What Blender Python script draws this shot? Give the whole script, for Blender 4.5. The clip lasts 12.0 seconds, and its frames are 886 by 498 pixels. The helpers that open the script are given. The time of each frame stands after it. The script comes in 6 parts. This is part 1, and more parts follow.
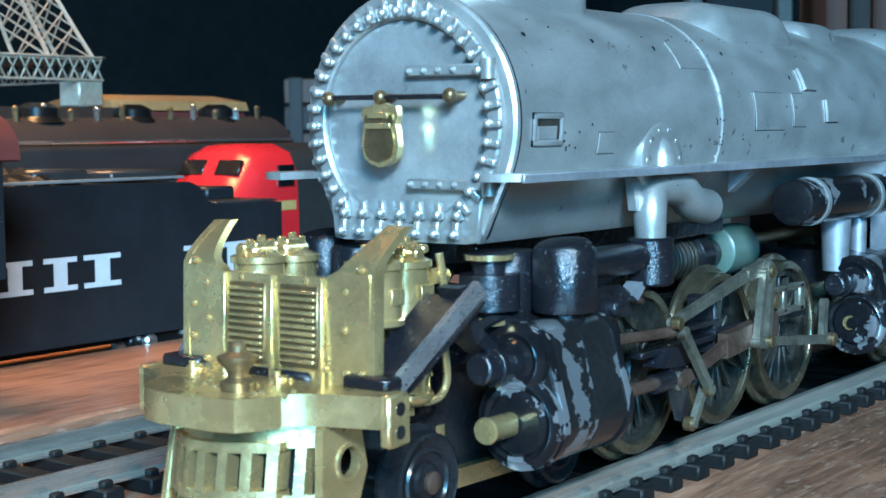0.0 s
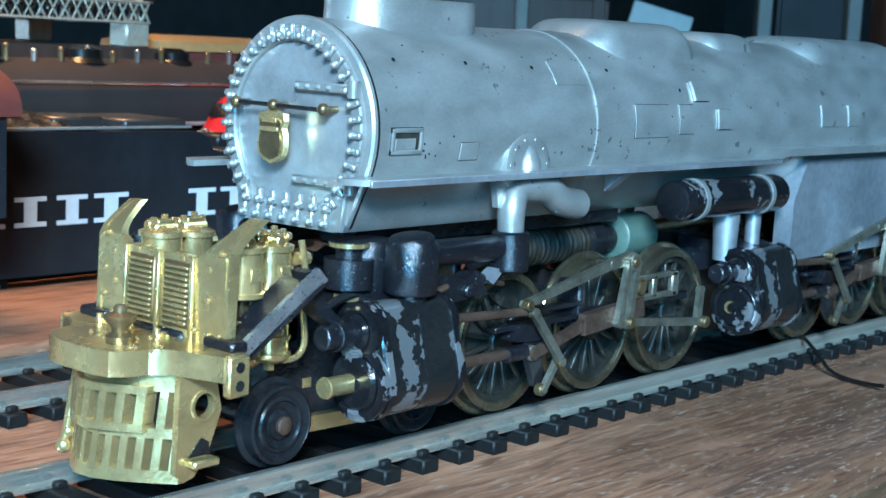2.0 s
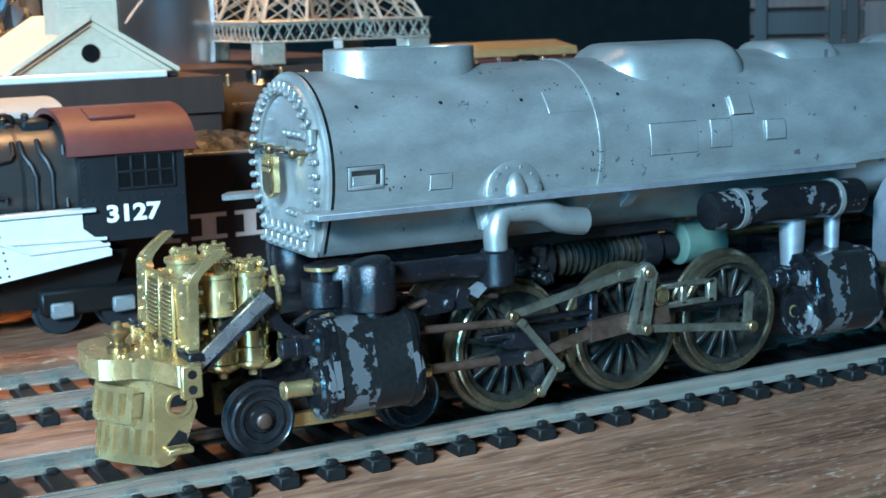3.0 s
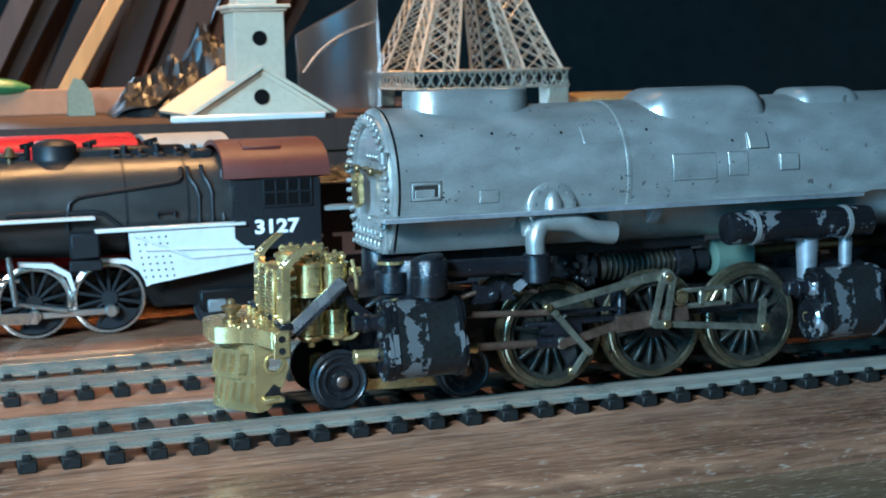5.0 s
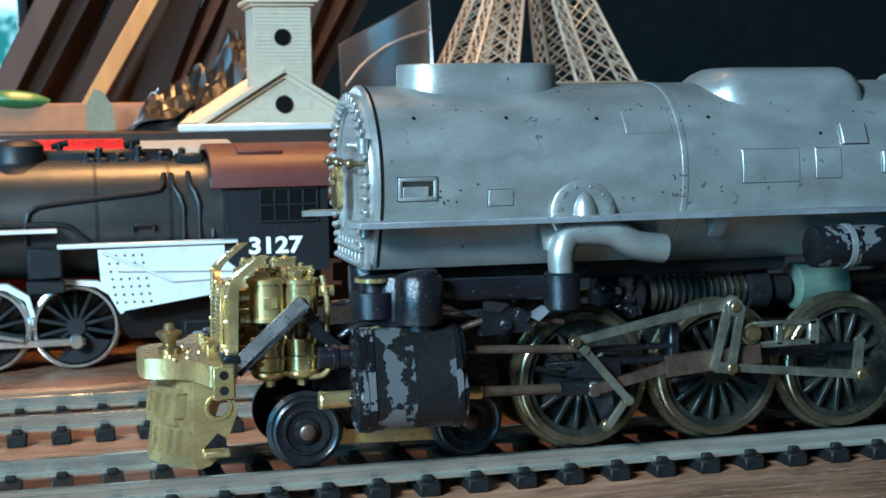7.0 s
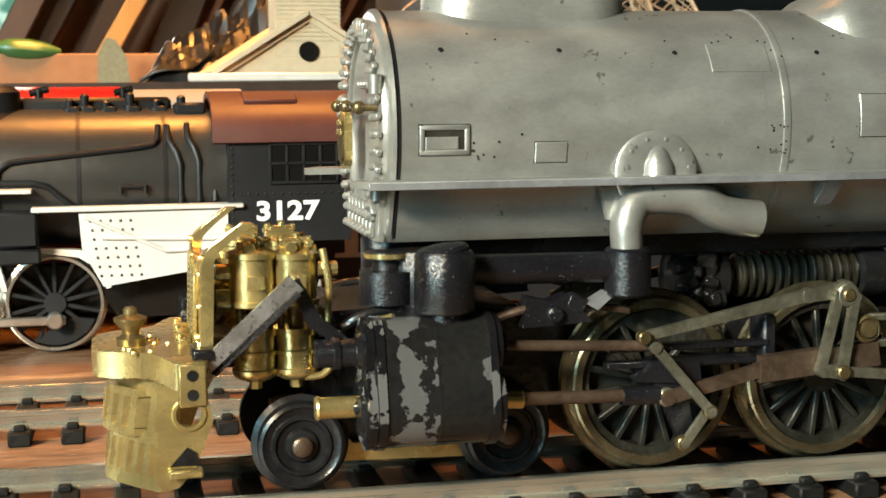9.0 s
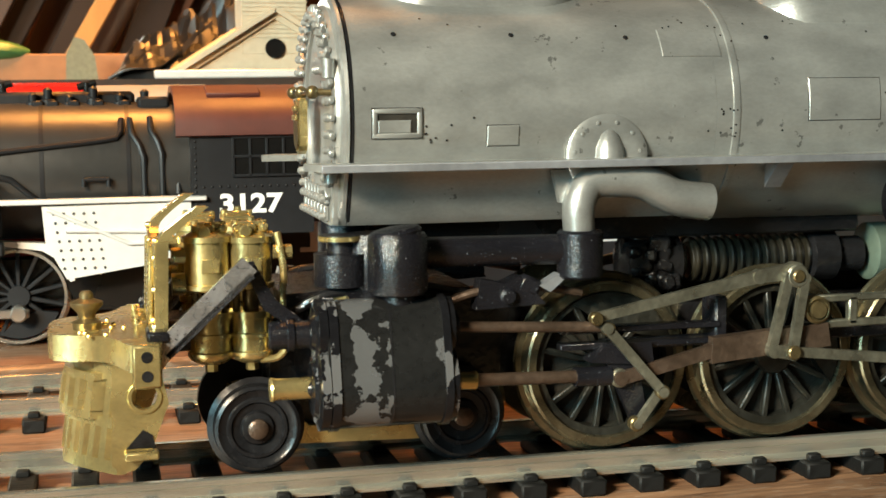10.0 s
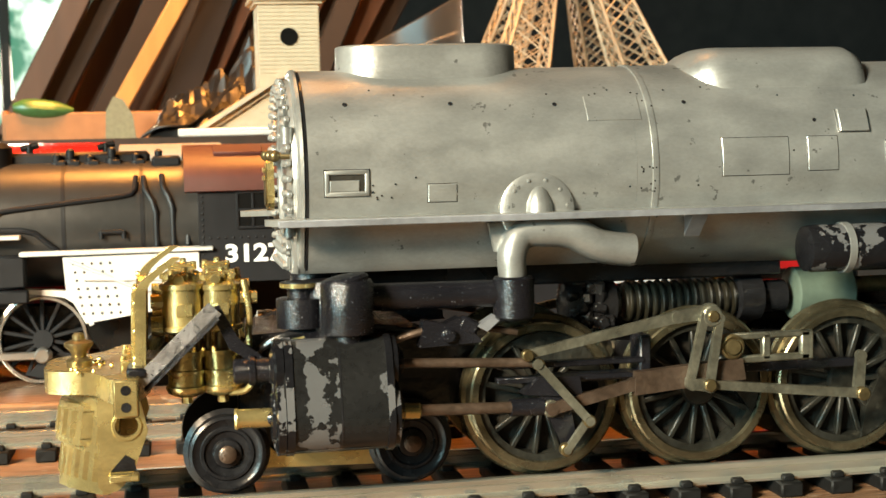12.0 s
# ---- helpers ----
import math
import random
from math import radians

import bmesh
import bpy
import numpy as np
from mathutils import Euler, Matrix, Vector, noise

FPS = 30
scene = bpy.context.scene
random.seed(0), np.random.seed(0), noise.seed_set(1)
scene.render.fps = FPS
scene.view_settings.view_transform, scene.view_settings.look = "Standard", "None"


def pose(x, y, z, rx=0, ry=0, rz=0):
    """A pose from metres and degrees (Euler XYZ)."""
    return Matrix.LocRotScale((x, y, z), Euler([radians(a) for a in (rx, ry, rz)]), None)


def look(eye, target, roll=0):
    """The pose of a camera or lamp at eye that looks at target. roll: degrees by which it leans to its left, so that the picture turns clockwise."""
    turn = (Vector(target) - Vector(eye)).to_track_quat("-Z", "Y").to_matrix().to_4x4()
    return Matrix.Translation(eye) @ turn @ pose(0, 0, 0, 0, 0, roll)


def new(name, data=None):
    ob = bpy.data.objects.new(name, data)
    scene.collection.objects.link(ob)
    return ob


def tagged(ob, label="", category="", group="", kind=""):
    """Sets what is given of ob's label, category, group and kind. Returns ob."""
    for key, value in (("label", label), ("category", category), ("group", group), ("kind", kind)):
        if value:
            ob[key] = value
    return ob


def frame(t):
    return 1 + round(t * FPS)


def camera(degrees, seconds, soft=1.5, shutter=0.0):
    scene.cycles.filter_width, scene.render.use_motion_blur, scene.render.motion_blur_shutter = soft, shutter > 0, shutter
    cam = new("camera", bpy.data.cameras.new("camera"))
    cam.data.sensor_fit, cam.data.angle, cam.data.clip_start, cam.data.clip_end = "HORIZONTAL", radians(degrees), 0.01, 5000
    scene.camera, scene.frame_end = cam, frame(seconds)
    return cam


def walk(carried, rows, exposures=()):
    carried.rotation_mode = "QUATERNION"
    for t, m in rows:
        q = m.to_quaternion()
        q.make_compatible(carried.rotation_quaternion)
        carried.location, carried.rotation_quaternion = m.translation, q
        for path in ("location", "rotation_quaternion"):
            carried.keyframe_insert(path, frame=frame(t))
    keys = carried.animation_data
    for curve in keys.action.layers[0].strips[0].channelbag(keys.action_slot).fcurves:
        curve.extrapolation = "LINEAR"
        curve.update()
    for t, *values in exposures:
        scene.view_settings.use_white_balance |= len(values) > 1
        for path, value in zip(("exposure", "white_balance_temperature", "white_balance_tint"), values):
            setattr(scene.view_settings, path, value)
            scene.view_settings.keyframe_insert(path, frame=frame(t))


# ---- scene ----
cam = camera(34.0, 12.0)
cam.data.dof.use_dof = True
cam.data.dof.focus_distance = 0.18
cam.data.dof.aperture_fstop = 115.0
PATH = [
    (0, look((-0.10589, -0.09050, 0.04233), (0.13370, 0.08844, 0.01830), -0.64)),
    (0.5, look((-0.12156, -0.10817, 0.04799), (0.11943, 0.06823, 0.01964), 1.37)),
    (1, look((-0.11952, -0.11590, 0.05012), (0.11638, 0.06660, 0.01772), 3.17)),
    (1.5, look((-0.11735, -0.12244, 0.05259), (0.11305, 0.06613, 0.01575), 3.07)),
    (2, look((-0.11094, -0.12964, 0.05386), (0.11295, 0.06567, 0.01232), 2.75)),
    (2.5, look((-0.09710, -0.15320, 0.06187), (0.09683, 0.07096, 0.01555), 0.24)),
    (3, look((-0.06840, -0.19168, 0.06572), (0.07072, 0.06934, 0.01562), -1.46)),
    (3.2, look((-0.06414, -0.20388, 0.06372), (0.06364, 0.06323, 0.01551), -1.44)),
    (4.8, look((-0.06342, -0.25111, 0.06573), (0.03605, 0.02942, 0.02822), -1.07)),
    (5, look((-0.06346, -0.24970, 0.06443), (0.03333, 0.03169, 0.02627), -1.27)),
    (5.5, look((-0.05519, -0.24882, 0.06344), (0.03265, 0.03602, 0.02958), -1.25)),
    (6, look((-0.04872, -0.23170, 0.05990), (0.03729, 0.05372, 0.02620), -0.74)),
    (6.5, look((-0.03816, -0.21894, 0.05292), (0.03836, 0.07006, 0.02795), -0.81)),
    (8.5, look((-0.02344, -0.15527, 0.05058), (0.05276, 0.13252, 0.01357), -0.71)),
    (9, look((-0.01851, -0.16166, 0.04802), (0.04684, 0.12924, 0.01472), -0.42)),
    (9.5, look((-0.01948, -0.16407, 0.04791), (0.05014, 0.12622, 0.01813), -0.39)),
    (10, look((-0.01625, -0.16398, 0.04548), (0.05336, 0.12610, 0.01373), -0.60)),
    (10.5, look((-0.01142, -0.16594, 0.04571), (0.05329, 0.12537, 0.01486), -1.15)),
    (11, look((-0.00807, -0.18211, 0.04724), (0.05536, 0.10995, 0.02125), -1.97)),
    (11.5, look((-0.00810, -0.18340, 0.04634), (0.05165, 0.10963, 0.02262), -1.62)),
    (12, look((-0.00630, -0.18625, 0.04740), (0.04965, 0.10763, 0.02499), -1.25)),
]

EXPOSURES = [(0.0, 0.34, 4600, -4), (2.2, 0.42, 4600, -4), (3.2, 0.22, 4550, -7), (4.8, -0.05, 4600, -6), (6.7, -0.05, 4600, -6), (8.3, 0.12, 8600, 10), (10.5, 0.22, 8800, 10), (12.0, 0.48, 9600, 12)]
walk(cam, PATH, EXPOSURES)

# ---- world and lights ----
world = bpy.data.worlds.new("room_air")
world.use_nodes = True
world.node_tree.nodes["Background"].inputs[0].default_value = (0.55, 0.6, 0.7, 1)
world.node_tree.nodes["Background"].inputs[1].default_value = 0.17
scene.world = world


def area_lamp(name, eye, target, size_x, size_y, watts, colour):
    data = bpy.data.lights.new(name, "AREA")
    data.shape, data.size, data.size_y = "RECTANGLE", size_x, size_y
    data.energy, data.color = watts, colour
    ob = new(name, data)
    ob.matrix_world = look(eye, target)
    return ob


# daylight in the openings of an added west window and the north window, an unseen front lamp added to light the
# locomotive, and an unseen warm shop lamp over the far side of the bench
area_lamp("added_west_daylight", (-2.07, -1.42, 0.85), (0.05, 0.0, 0.03), 1.3, 1.1, 195.0, (0.30, 0.71, 1.0))
area_lamp("garden_daylight", (-0.155, 1.285, 0.18), (-0.08, 0.0, 0.0), 0.17, 0.2, 7.0, (0.86, 0.95, 1.0))
# Unseen lamp added near the camera to brighten the locomotive.
area_lamp("front_fill_lamp", (-0.27, -0.29, 0.22), (-0.02, 0.0, 0.02), 0.08, 0.06, 4.2, (1.0, 0.91, 0.80))
area_lamp("shop_lamp", (0.0, 0.20, 0.42), (-0.01, 0.29, 0.05), 0.12, 0.16, 1.9, (1.0, 0.42, 0.12)).data.spread = radians(80)

# ---- materials ----


def node_material(name):
    m = bpy.data.materials.new(name)
    m.use_nodes = True
    return m, m.node_tree.nodes, m.node_tree.links, m.node_tree.nodes["Principled BSDF"]


def coat(name, colour, rough=0.5, metal=0.0, vary=0.25, grain=900.0, blotch=90.0, bump=0.15, second=None, chips=0.0, chip_scale=220.0, chip_metal=1.0, chip_rough=0.4, stretch=(1, 1, 1), spec=0.5, fine_part=1.0, rough_vary=0.12):
    """A surface with fine grain, wide blotches and, where chips is set, patches of a second colour showing through."""
    m, nodes, links, bsdf = node_material(name)
    place = nodes.new("ShaderNodeTexCoord")
    mapping = nodes.new("ShaderNodeMapping")
    mapping.inputs["Scale"].default_value = stretch
    links.new(place.outputs["Object"], mapping.inputs["Vector"])
    fine = nodes.new("ShaderNodeTexNoise")
    fine.inputs["Scale"].default_value, fine.inputs["Detail"].default_value = grain, 5.0
    wide = nodes.new("ShaderNodeTexNoise")
    wide.inputs["Scale"].default_value, wide.inputs["Detail"].default_value = blotch, 8.0
    for n in (fine, wide):
        links.new(mapping.outputs["Vector"], n.inputs["Vector"])
    add = nodes.new("ShaderNodeMath")
    add.operation = "MULTIPLY_ADD"
    links.new(fine.outputs["Fac"], add.inputs[0])
    add.inputs[1].default_value = fine_part
    links.new(wide.outputs["Fac"], add.inputs[2])
    ramp = nodes.new("ShaderNodeMapRange")
    ramp.inputs["From Min"].default_value, ramp.inputs["From Max"].default_value = 0.5 * fine_part + 0.1, 0.5 * fine_part + 0.9
    ramp.inputs["To Min"].default_value, ramp.inputs["To Max"].default_value = 1 - vary, 1 + vary
    links.new(add.outputs[0], ramp.inputs["Value"])
    shade = nodes.new("ShaderNodeVectorMath")
    shade.operation = "SCALE"
    shade.inputs[0].default_value = colour
    links.new(ramp.outputs["Result"], shade.inputs["Scale"])
    colour_out = shade.outputs["Vector"]
    rough_map = nodes.new("ShaderNodeMapRange")
    rough_map.inputs["To Min"].default_value, rough_map.inputs["To Max"].default_value = max(0.03, rough - rough_vary), min(1.0, rough + rough_vary)
    rough_map.inputs["From Min"].default_value, rough_map.inputs["From Max"].default_value = 0.3, 0.7
    links.new(wide.outputs["Fac"], rough_map.inputs["Value"])
    rough_out = rough_map.outputs["Result"]
    bsdf.inputs["Metallic"].default_value = metal
    bsdf.inputs["Specular IOR Level"].default_value = spec
    if second:
        patch = nodes.new("ShaderNodeTexNoise")
        patch.inputs["Scale"].default_value, patch.inputs["Detail"].default_value, patch.inputs["Roughness"].default_value = chip_scale, 6.0, 0.6
        links.new(place.outputs["Object"], patch.inputs["Vector"])
        cut = nodes.new("ShaderNodeMapRange")
        cut.inputs["From Min"].default_value, cut.inputs["From Max"].default_value = chips, chips + 0.02
        links.new(patch.outputs["Fac"], cut.inputs["Value"])
        mix = nodes.new("ShaderNodeMix")
        mix.data_type = "RGBA"
        links.new(cut.outputs["Result"], mix.inputs["Factor"])
        links.new(colour_out, mix.inputs["A"])
        mix.inputs["B"].default_value = (*second, 1)
        colour_out = mix.outputs["Result"]
        metal_map = nodes.new("ShaderNodeMapRange")
        metal_map.inputs["To Min"].default_value, metal_map.inputs["To Max"].default_value = metal, chip_metal
        links.new(cut.outputs["Result"], metal_map.inputs["Value"])
        links.new(metal_map.outputs["Result"], bsdf.inputs["Metallic"])
    links.new(colour_out, bsdf.inputs["Base Color"])
    links.new(rough_out, bsdf.inputs["Roughness"])
    if bump:
        relief = nodes.new("ShaderNodeBump")
        relief.inputs["Strength"].default_value, relief.inputs["Distance"].default_value = bump, 0.0004
        links.new(fine.outputs["Fac"], relief.inputs["Height"])
        links.new(relief.outputs["Normal"], bsdf.inputs["Normal"])
    return m


CAST = coat("bare_zinc_casting", (0.32, 0.325, 0.312), 0.36, 0.66, 0.3, 2600, 230, 0.10, second=(0.12, 0.12, 0.115), chips=0.655, chip_scale=420.0, chip_metal=0.5, stretch=(0.6, 1, 1), fine_part=0.35, rough_vary=0.07)
CAST_DOOR = coat("smooth_zinc_door", (0.36, 0.37, 0.365), 0.34, 0.68, 0.45, 2600, 210, 0.06, fine_part=0.3, rough_vary=0.08)
CAST_DARK = coat("dull_zinc", (0.28, 0.29, 0.31), 0.5, 0.7, 0.25, 800, 70, 0.12)
WORN_BLACK = coat("chipped_black_paint", (0.006, 0.006, 0.007), 0.17, 0.0, 0.3, 1200, 150, 0.1, second=(0.2, 0.2, 0.205), chip_metal=0.6, chips=0.55, chip_scale=190.0, spec=0.3)
BLACK_METAL = coat("black_painted_metal", (0.007, 0.007, 0.009), 0.2, 0.0, 0.5, 4400, 150, 0.3, second=(0.16, 0.17, 0.19), chips=0.66, chip_scale=2600.0, chip_metal=0.4, spec=0.5)
STRUT = coat("speckled_zinc_strip", (0.36, 0.37, 0.39), 0.28, 0.85, 0.2, 1500, 200, 0.2, second=(0.012, 0.012, 0.012), chips=0.6, chip_scale=1900.0, chip_metal=0.0)
# Oily black, also the dark fill of holes, slots and gaps.
DEEP_BLACK = coat("oily_black_and_dark_fill", (0.010, 0.010, 0.011), 0.2, 0.0, 0.5, 900, 150, 0.3)
BRASS = coat("raw_brass", (0.60, 0.465, 0.21), 0.26, 0.85, 0.35, 1400, 220, 0.12, fine_part=0.4, rough_vary=0.07)
BRASS_DARK = coat("tarnished_brass", (0.17, 0.125, 0.062), 0.36, 0.8, 0.4, 1200, 160, 0.2)
PLASTIC = coat("black_plastic_wheel", (0.009, 0.009, 0.010), 0.3, 0.0, 0.4, 1200, 150, 0.12, spec=0.22)
TYRE = coat("bronzed_steel_tyre", (0.18, 0.155, 0.10), 0.24, 0.88, 0.4, 1200, 150, 0.12)
SPOKE = coat("grimy_wheel_centre", (0.014, 0.014, 0.011), 0.42, 0.2, 0.7, 1200, 260, 0.3, second=(0.035, 0.032, 0.024), chips=0.6, chip_scale=500.0, chip_metal=0.3)
ROD = coat("tarnished_nickel", (0.21, 0.20, 0.155), 0.36, 0.8, 0.4, 1300, 260, 0.25)
ROD_BROWN = coat("rust_brown_steel", (0.075, 0.048, 0.034), 0.38, 0.5, 0.45, 1300, 260, 0.3)
RAIL = coat("nickel_silver_rail", (0.60, 0.585, 0.51), 0.22, 0.88, 0.4, 700, 60, 0.2, stretch=(0.1, 1, 1))
TIE = coat("black_plastic_tie", (0.0055, 0.0054, 0.0052), 0.6, 0.0, 0.4, 900, 80, 0.3, spec=0.2)
SLEEVE = coat("ribbed_rubber", (0.012, 0.010, 0.006), 0.42, 0.0, 0.7, 600, 260, 0.3)
GREEN = coat("jade_plastic", (0.075, 0.105, 0.082), 0.38, 0.0, 0.2, 900, 100, 0.08)
TENDER = coat("satin_black_shell", (0.009, 0.0095, 0.011), 0.5, 0.0, 0.25, 500, 40, 0.1, spec=0.25)
GREY_JACKET = coat("dark_grey_jacket", (0.022, 0.021, 0.020), 0.4, 0.0, 0.25, 500, 40, 0.1, spec=0.4)
MAROON = coat("oxide_red_roof", (0.075, 0.019, 0.014), 0.5, 0.0, 0.2, 500, 40, 0.1)
SILVER = coat("silver_paint", (0.66, 0.66, 0.64), 0.35, 0.3, 0.1, 500, 40, 0.1)
CHROME = coat("bright_wheel_rim", (0.6, 0.58, 0.55), 0.25, 0.95, 0.1, 500, 60, 0.05)
LETTER = coat("greyed_white_lettering", (0.40, 0.40, 0.41), 0.6, 0.0, 0.12, 600, 60, 0.0)
WHITE = coat("white_lettering", (0.75, 0.75, 0.74), 0.6, 0.0, 0.08, 600, 60, 0.0)
RED = coat("gloss_red_plastic", (0.36, 0.012, 0.015), 0.3, 0.0, 0.12, 300, 30, 0.05)
YELLOW = coat("yellow_paint", (0.34, 0.23, 0.075), 0.4, 0.0, 0.15, 300, 30, 0.05)
# Yellow darkened so that the far roof stays dim.
DULL_YELLOW = coat("dull_yellow_roof", (0.16, 0.115, 0.045), 0.6, 0.0, 0.25, 300, 30, 0.05)
ALUMINIUM = coat("dull_aluminium_paint", (0.16, 0.16, 0.155), 0.5, 0.3, 0.3, 500, 60, 0.1)
CREAM = coat("cream_card", (0.40, 0.335, 0.24), 0.65, 0.0, 0.12, 500, 30, 0.05)
PEWTER = coat("tarnished_gilt_metal", (0.30, 0.26, 0.195), 0.42, 0.35, 0.3, 700, 60, 0.1)
PLANK = coat("dark_plank", (0.028, 0.016, 0.011), 0.6, 0.0, 0.4, 300, 12, 0.2, stretch=(1, 1, 0.08), spec=0.3)
PLANK_RED = coat("mahogany_plank", (0.075, 0.03, 0.016), 0.55, 0.0, 0.4, 300, 12, 0.2, stretch=(1, 1, 0.08), spec=0.3)
PLANK_PALE = coat("pale_pine_plank", (0.34, 0.185, 0.062), 0.6, 0.0, 0.25, 300, 12, 0.2, stretch=(1, 1, 0.08))
CARD = coat("brown_cardboard", (0.20, 0.105, 0.055), 0.8, 0.0, 0.2, 200, 15, 0.2)
# White paper coloured grey so that it sits dim at the far end.
PAPER = coat("greyed_paper", (0.22, 0.215, 0.2), 0.8, 0.0, 0.1, 200, 15, 0.05)
SHEET = coat("black_sheeting", (0.005, 0.005, 0.005), 0.22, 0.0, 0.3, 200, 30, 0.2, spec=0.4)
# Near-black, so the unlit back of the room is dark in the colour itself.
DARK = coat("near_black_matte", (0.016, 0.0125, 0.011), 0.8, 0.0, 0.4, 60, 4, 0.2, spec=0.2)
GREENBOX = coat("dark_green_box", (0.012, 0.025, 0.018), 0.5, 0.0, 0.2, 200, 20, 0.1)
COAL = coat("coal", (0.010, 0.010, 0.010), 0.5, 0.0, 0.6, 900, 300, 0.9, spec=0.3)
FILM = coat("dull_black_film", (0.006, 0.006, 0.006), 0.42, 0.0, 0.3, 200, 30, 0.2, spec=0.4)
# Cream paint darkened in the colour to match the dim far end.
DIM_PAINT = coat("dimmed_cream_paint", (0.065, 0.055, 0.045), 0.6, 0.0, 0.3, 120, 12, 0.1)
# Matte dark for the hatch slot and for the gaps between wheel spokes.
DARK_FILL = coat("matte_dark_fill", (0.015, 0.013, 0.010), 0.7, 0.0, 0.6, 900, 300, 0.3, spec=0.25)


def half_stripped(name):
    """Black paint that has come away in one ragged patch, with small chips elsewhere."""
    m = coat(name, (0.009, 0.009, 0.009), 0.21, 0.0, 0.3, 1200, 150, 0.08, second=(0.16, 0.163, 0.168), chips=0.62, chip_metal=0.6, chip_scale=230.0, spec=0.3)
    nodes, links = m.node_tree.nodes, m.node_tree.links
    cut = [n for n in nodes if n.type == "MAP_RANGE" and n.inputs["From Min"].default_value > 0.61][0]
    patch = cut.inputs["Value"].links[0].from_socket
    place = [n for n in nodes if n.type == "TEX_COORD"][0]
    split = nodes.new("ShaderNodeSeparateXYZ")
    links.new(place.outputs["Object"], split.inputs["Vector"])
    ramp = nodes.new("ShaderNodeFloatCurve")
    ramp.inputs["Factor"].default_value = 1.0
    points = ramp.mapping.curves[0].points
    points[0].location, points[1].location = (0.0, 0.42), (1.0, 0.30)
    for x, y in ((0.16, 0.50), (0.24, 0.66), (0.48, 0.66), (0.53, 0.26), (0.72, 0.24), (0.88, 0.46)):
        points.new(x, y)
    ramp.mapping.update()
    span = nodes.new("ShaderNodeMapRange")
    span.inputs["From Min"].default_value, span.inputs["From Max"].default_value = -0.0068, 0.0068
    links.new(split.outputs["X"], span.inputs["Value"])
    links.new(span.outputs["Result"], ramp.inputs["Value"])
    bias = nodes.new("ShaderNodeMath")
    bias.operation = "MULTIPLY_ADD"
    bias.inputs[1].default_value, bias.inputs[2].default_value = 0.55, -0.22
    links.new(ramp.outputs["Value"], bias.inputs[0])
    add = nodes.new("ShaderNodeMath")
    links.new(bias.outputs[0], add.inputs[0])
    links.new(patch, add.inputs[1])
    links.new(add.outputs[0], cut.inputs["Value"])
    return m


CYLINDER = half_stripped("half_stripped_black_paint")


def timber(name, light, dark):
    """Varnished timber with long grain, stains and scuffs."""
    m, nodes, links, bsdf = node_material(name)
    place = nodes.new("ShaderNodeTexCoord")
    mapping = nodes.new("ShaderNodeMapping")
    mapping.inputs["Scale"].default_value = (1.0, 9.0, 9.0)
    links.new(place.outputs["Object"], mapping.inputs["Vector"])
    grain = nodes.new("ShaderNodeTexNoise")
    grain.inputs["Scale"].default_value, grain.inputs["Detail"].default_value, grain.inputs["Distortion"].default_value = 80.0, 10.0, 0.9
    links.new(mapping.outputs["Vector"], grain.inputs["Vector"])
    stain = nodes.new("ShaderNodeTexNoise")
    stain.inputs["Scale"].default_value, stain.inputs["Detail"].default_value = 22.0, 6.0
    links.new(place.outputs["Object"], stain.inputs["Vector"])
    spread = nodes.new("ShaderNodeMapping")
    spread.inputs["Scale"].default_value = (1.0, 3.5, 3.5)
    links.new(place.outputs["Object"], spread.inputs["Vector"])
    scuff = nodes.new("ShaderNodeTexNoise")
    scuff.inputs["Scale"].default_value, scuff.inputs["Detail"].default_value = 420.0, 12.0
    links.new(spread.outputs["Vector"], scuff.inputs["Vector"])
    ramp = nodes.new("ShaderNodeValToRGB")
    ramp.color_ramp.elements[0].position, ramp.color_ramp.elements[0].color = 0.33, (*dark, 1)
    ramp.color_ramp.elements[1].position, ramp.color_ramp.elements[1].color = 0.66, (*light, 1)
    links.new(grain.outputs["Fac"], ramp.inputs["Fac"])
    tone = nodes.new("ShaderNodeMapRange")
    tone.inputs["From Min"].default_value, tone.inputs["From Max"].default_value = 0.35, 0.65
    tone.inputs["To Min"].default_value, tone.inputs["To Max"].default_value = 0.6, 1.15
    links.new(stain.outputs["Fac"], tone.inputs["Value"])
    shade = nodes.new("ShaderNodeVectorMath")
    shade.operation = "SCALE"
    links.new(ramp.outputs["Color"], shade.inputs[0])
    links.new(tone.outputs["Result"], shade.inputs["Scale"])
    mark = nodes.new("ShaderNodeMapRange")
    mark.inputs["From Min"].default_value, mark.inputs["From Max"].default_value = 0.585, 0.70
    mark.inputs["To Max"].default_value = 0.4
    links.new(scuff.outputs["Fac"], mark.inputs["Value"])
    mix = nodes.new("ShaderNodeMix")
    mix.data_type = "RGBA"
    links.new(mark.outputs["Result"], mix.inputs["Factor"])
    links.new(shade.outputs["Vector"], mix.inputs["A"])
    mix.inputs["B"].default_value = (0.42, 0.34, 0.27, 1)
    links.new(mix.outputs["Result"], bsdf.inputs["Base Color"])
    gloss = nodes.new("ShaderNodeMapRange")
    gloss.inputs["To Min"].default_value, gloss.inputs["To Max"].default_value = 0.14, 0.44
    links.new(stain.outputs["Fac"], gloss.inputs["Value"])
    links.new(gloss.outputs["Result"], bsdf.inputs["Roughness"])
    relief = nodes.new("ShaderNodeBump")
    relief.inputs["Strength"].default_value, relief.inputs["Distance"].default_value = 0.25, 0.0005
    links.new(grain.outputs["Fac"], relief.inputs["Height"])
    links.new(relief.outputs["Normal"], bsdf.inputs["Normal"])
    return m


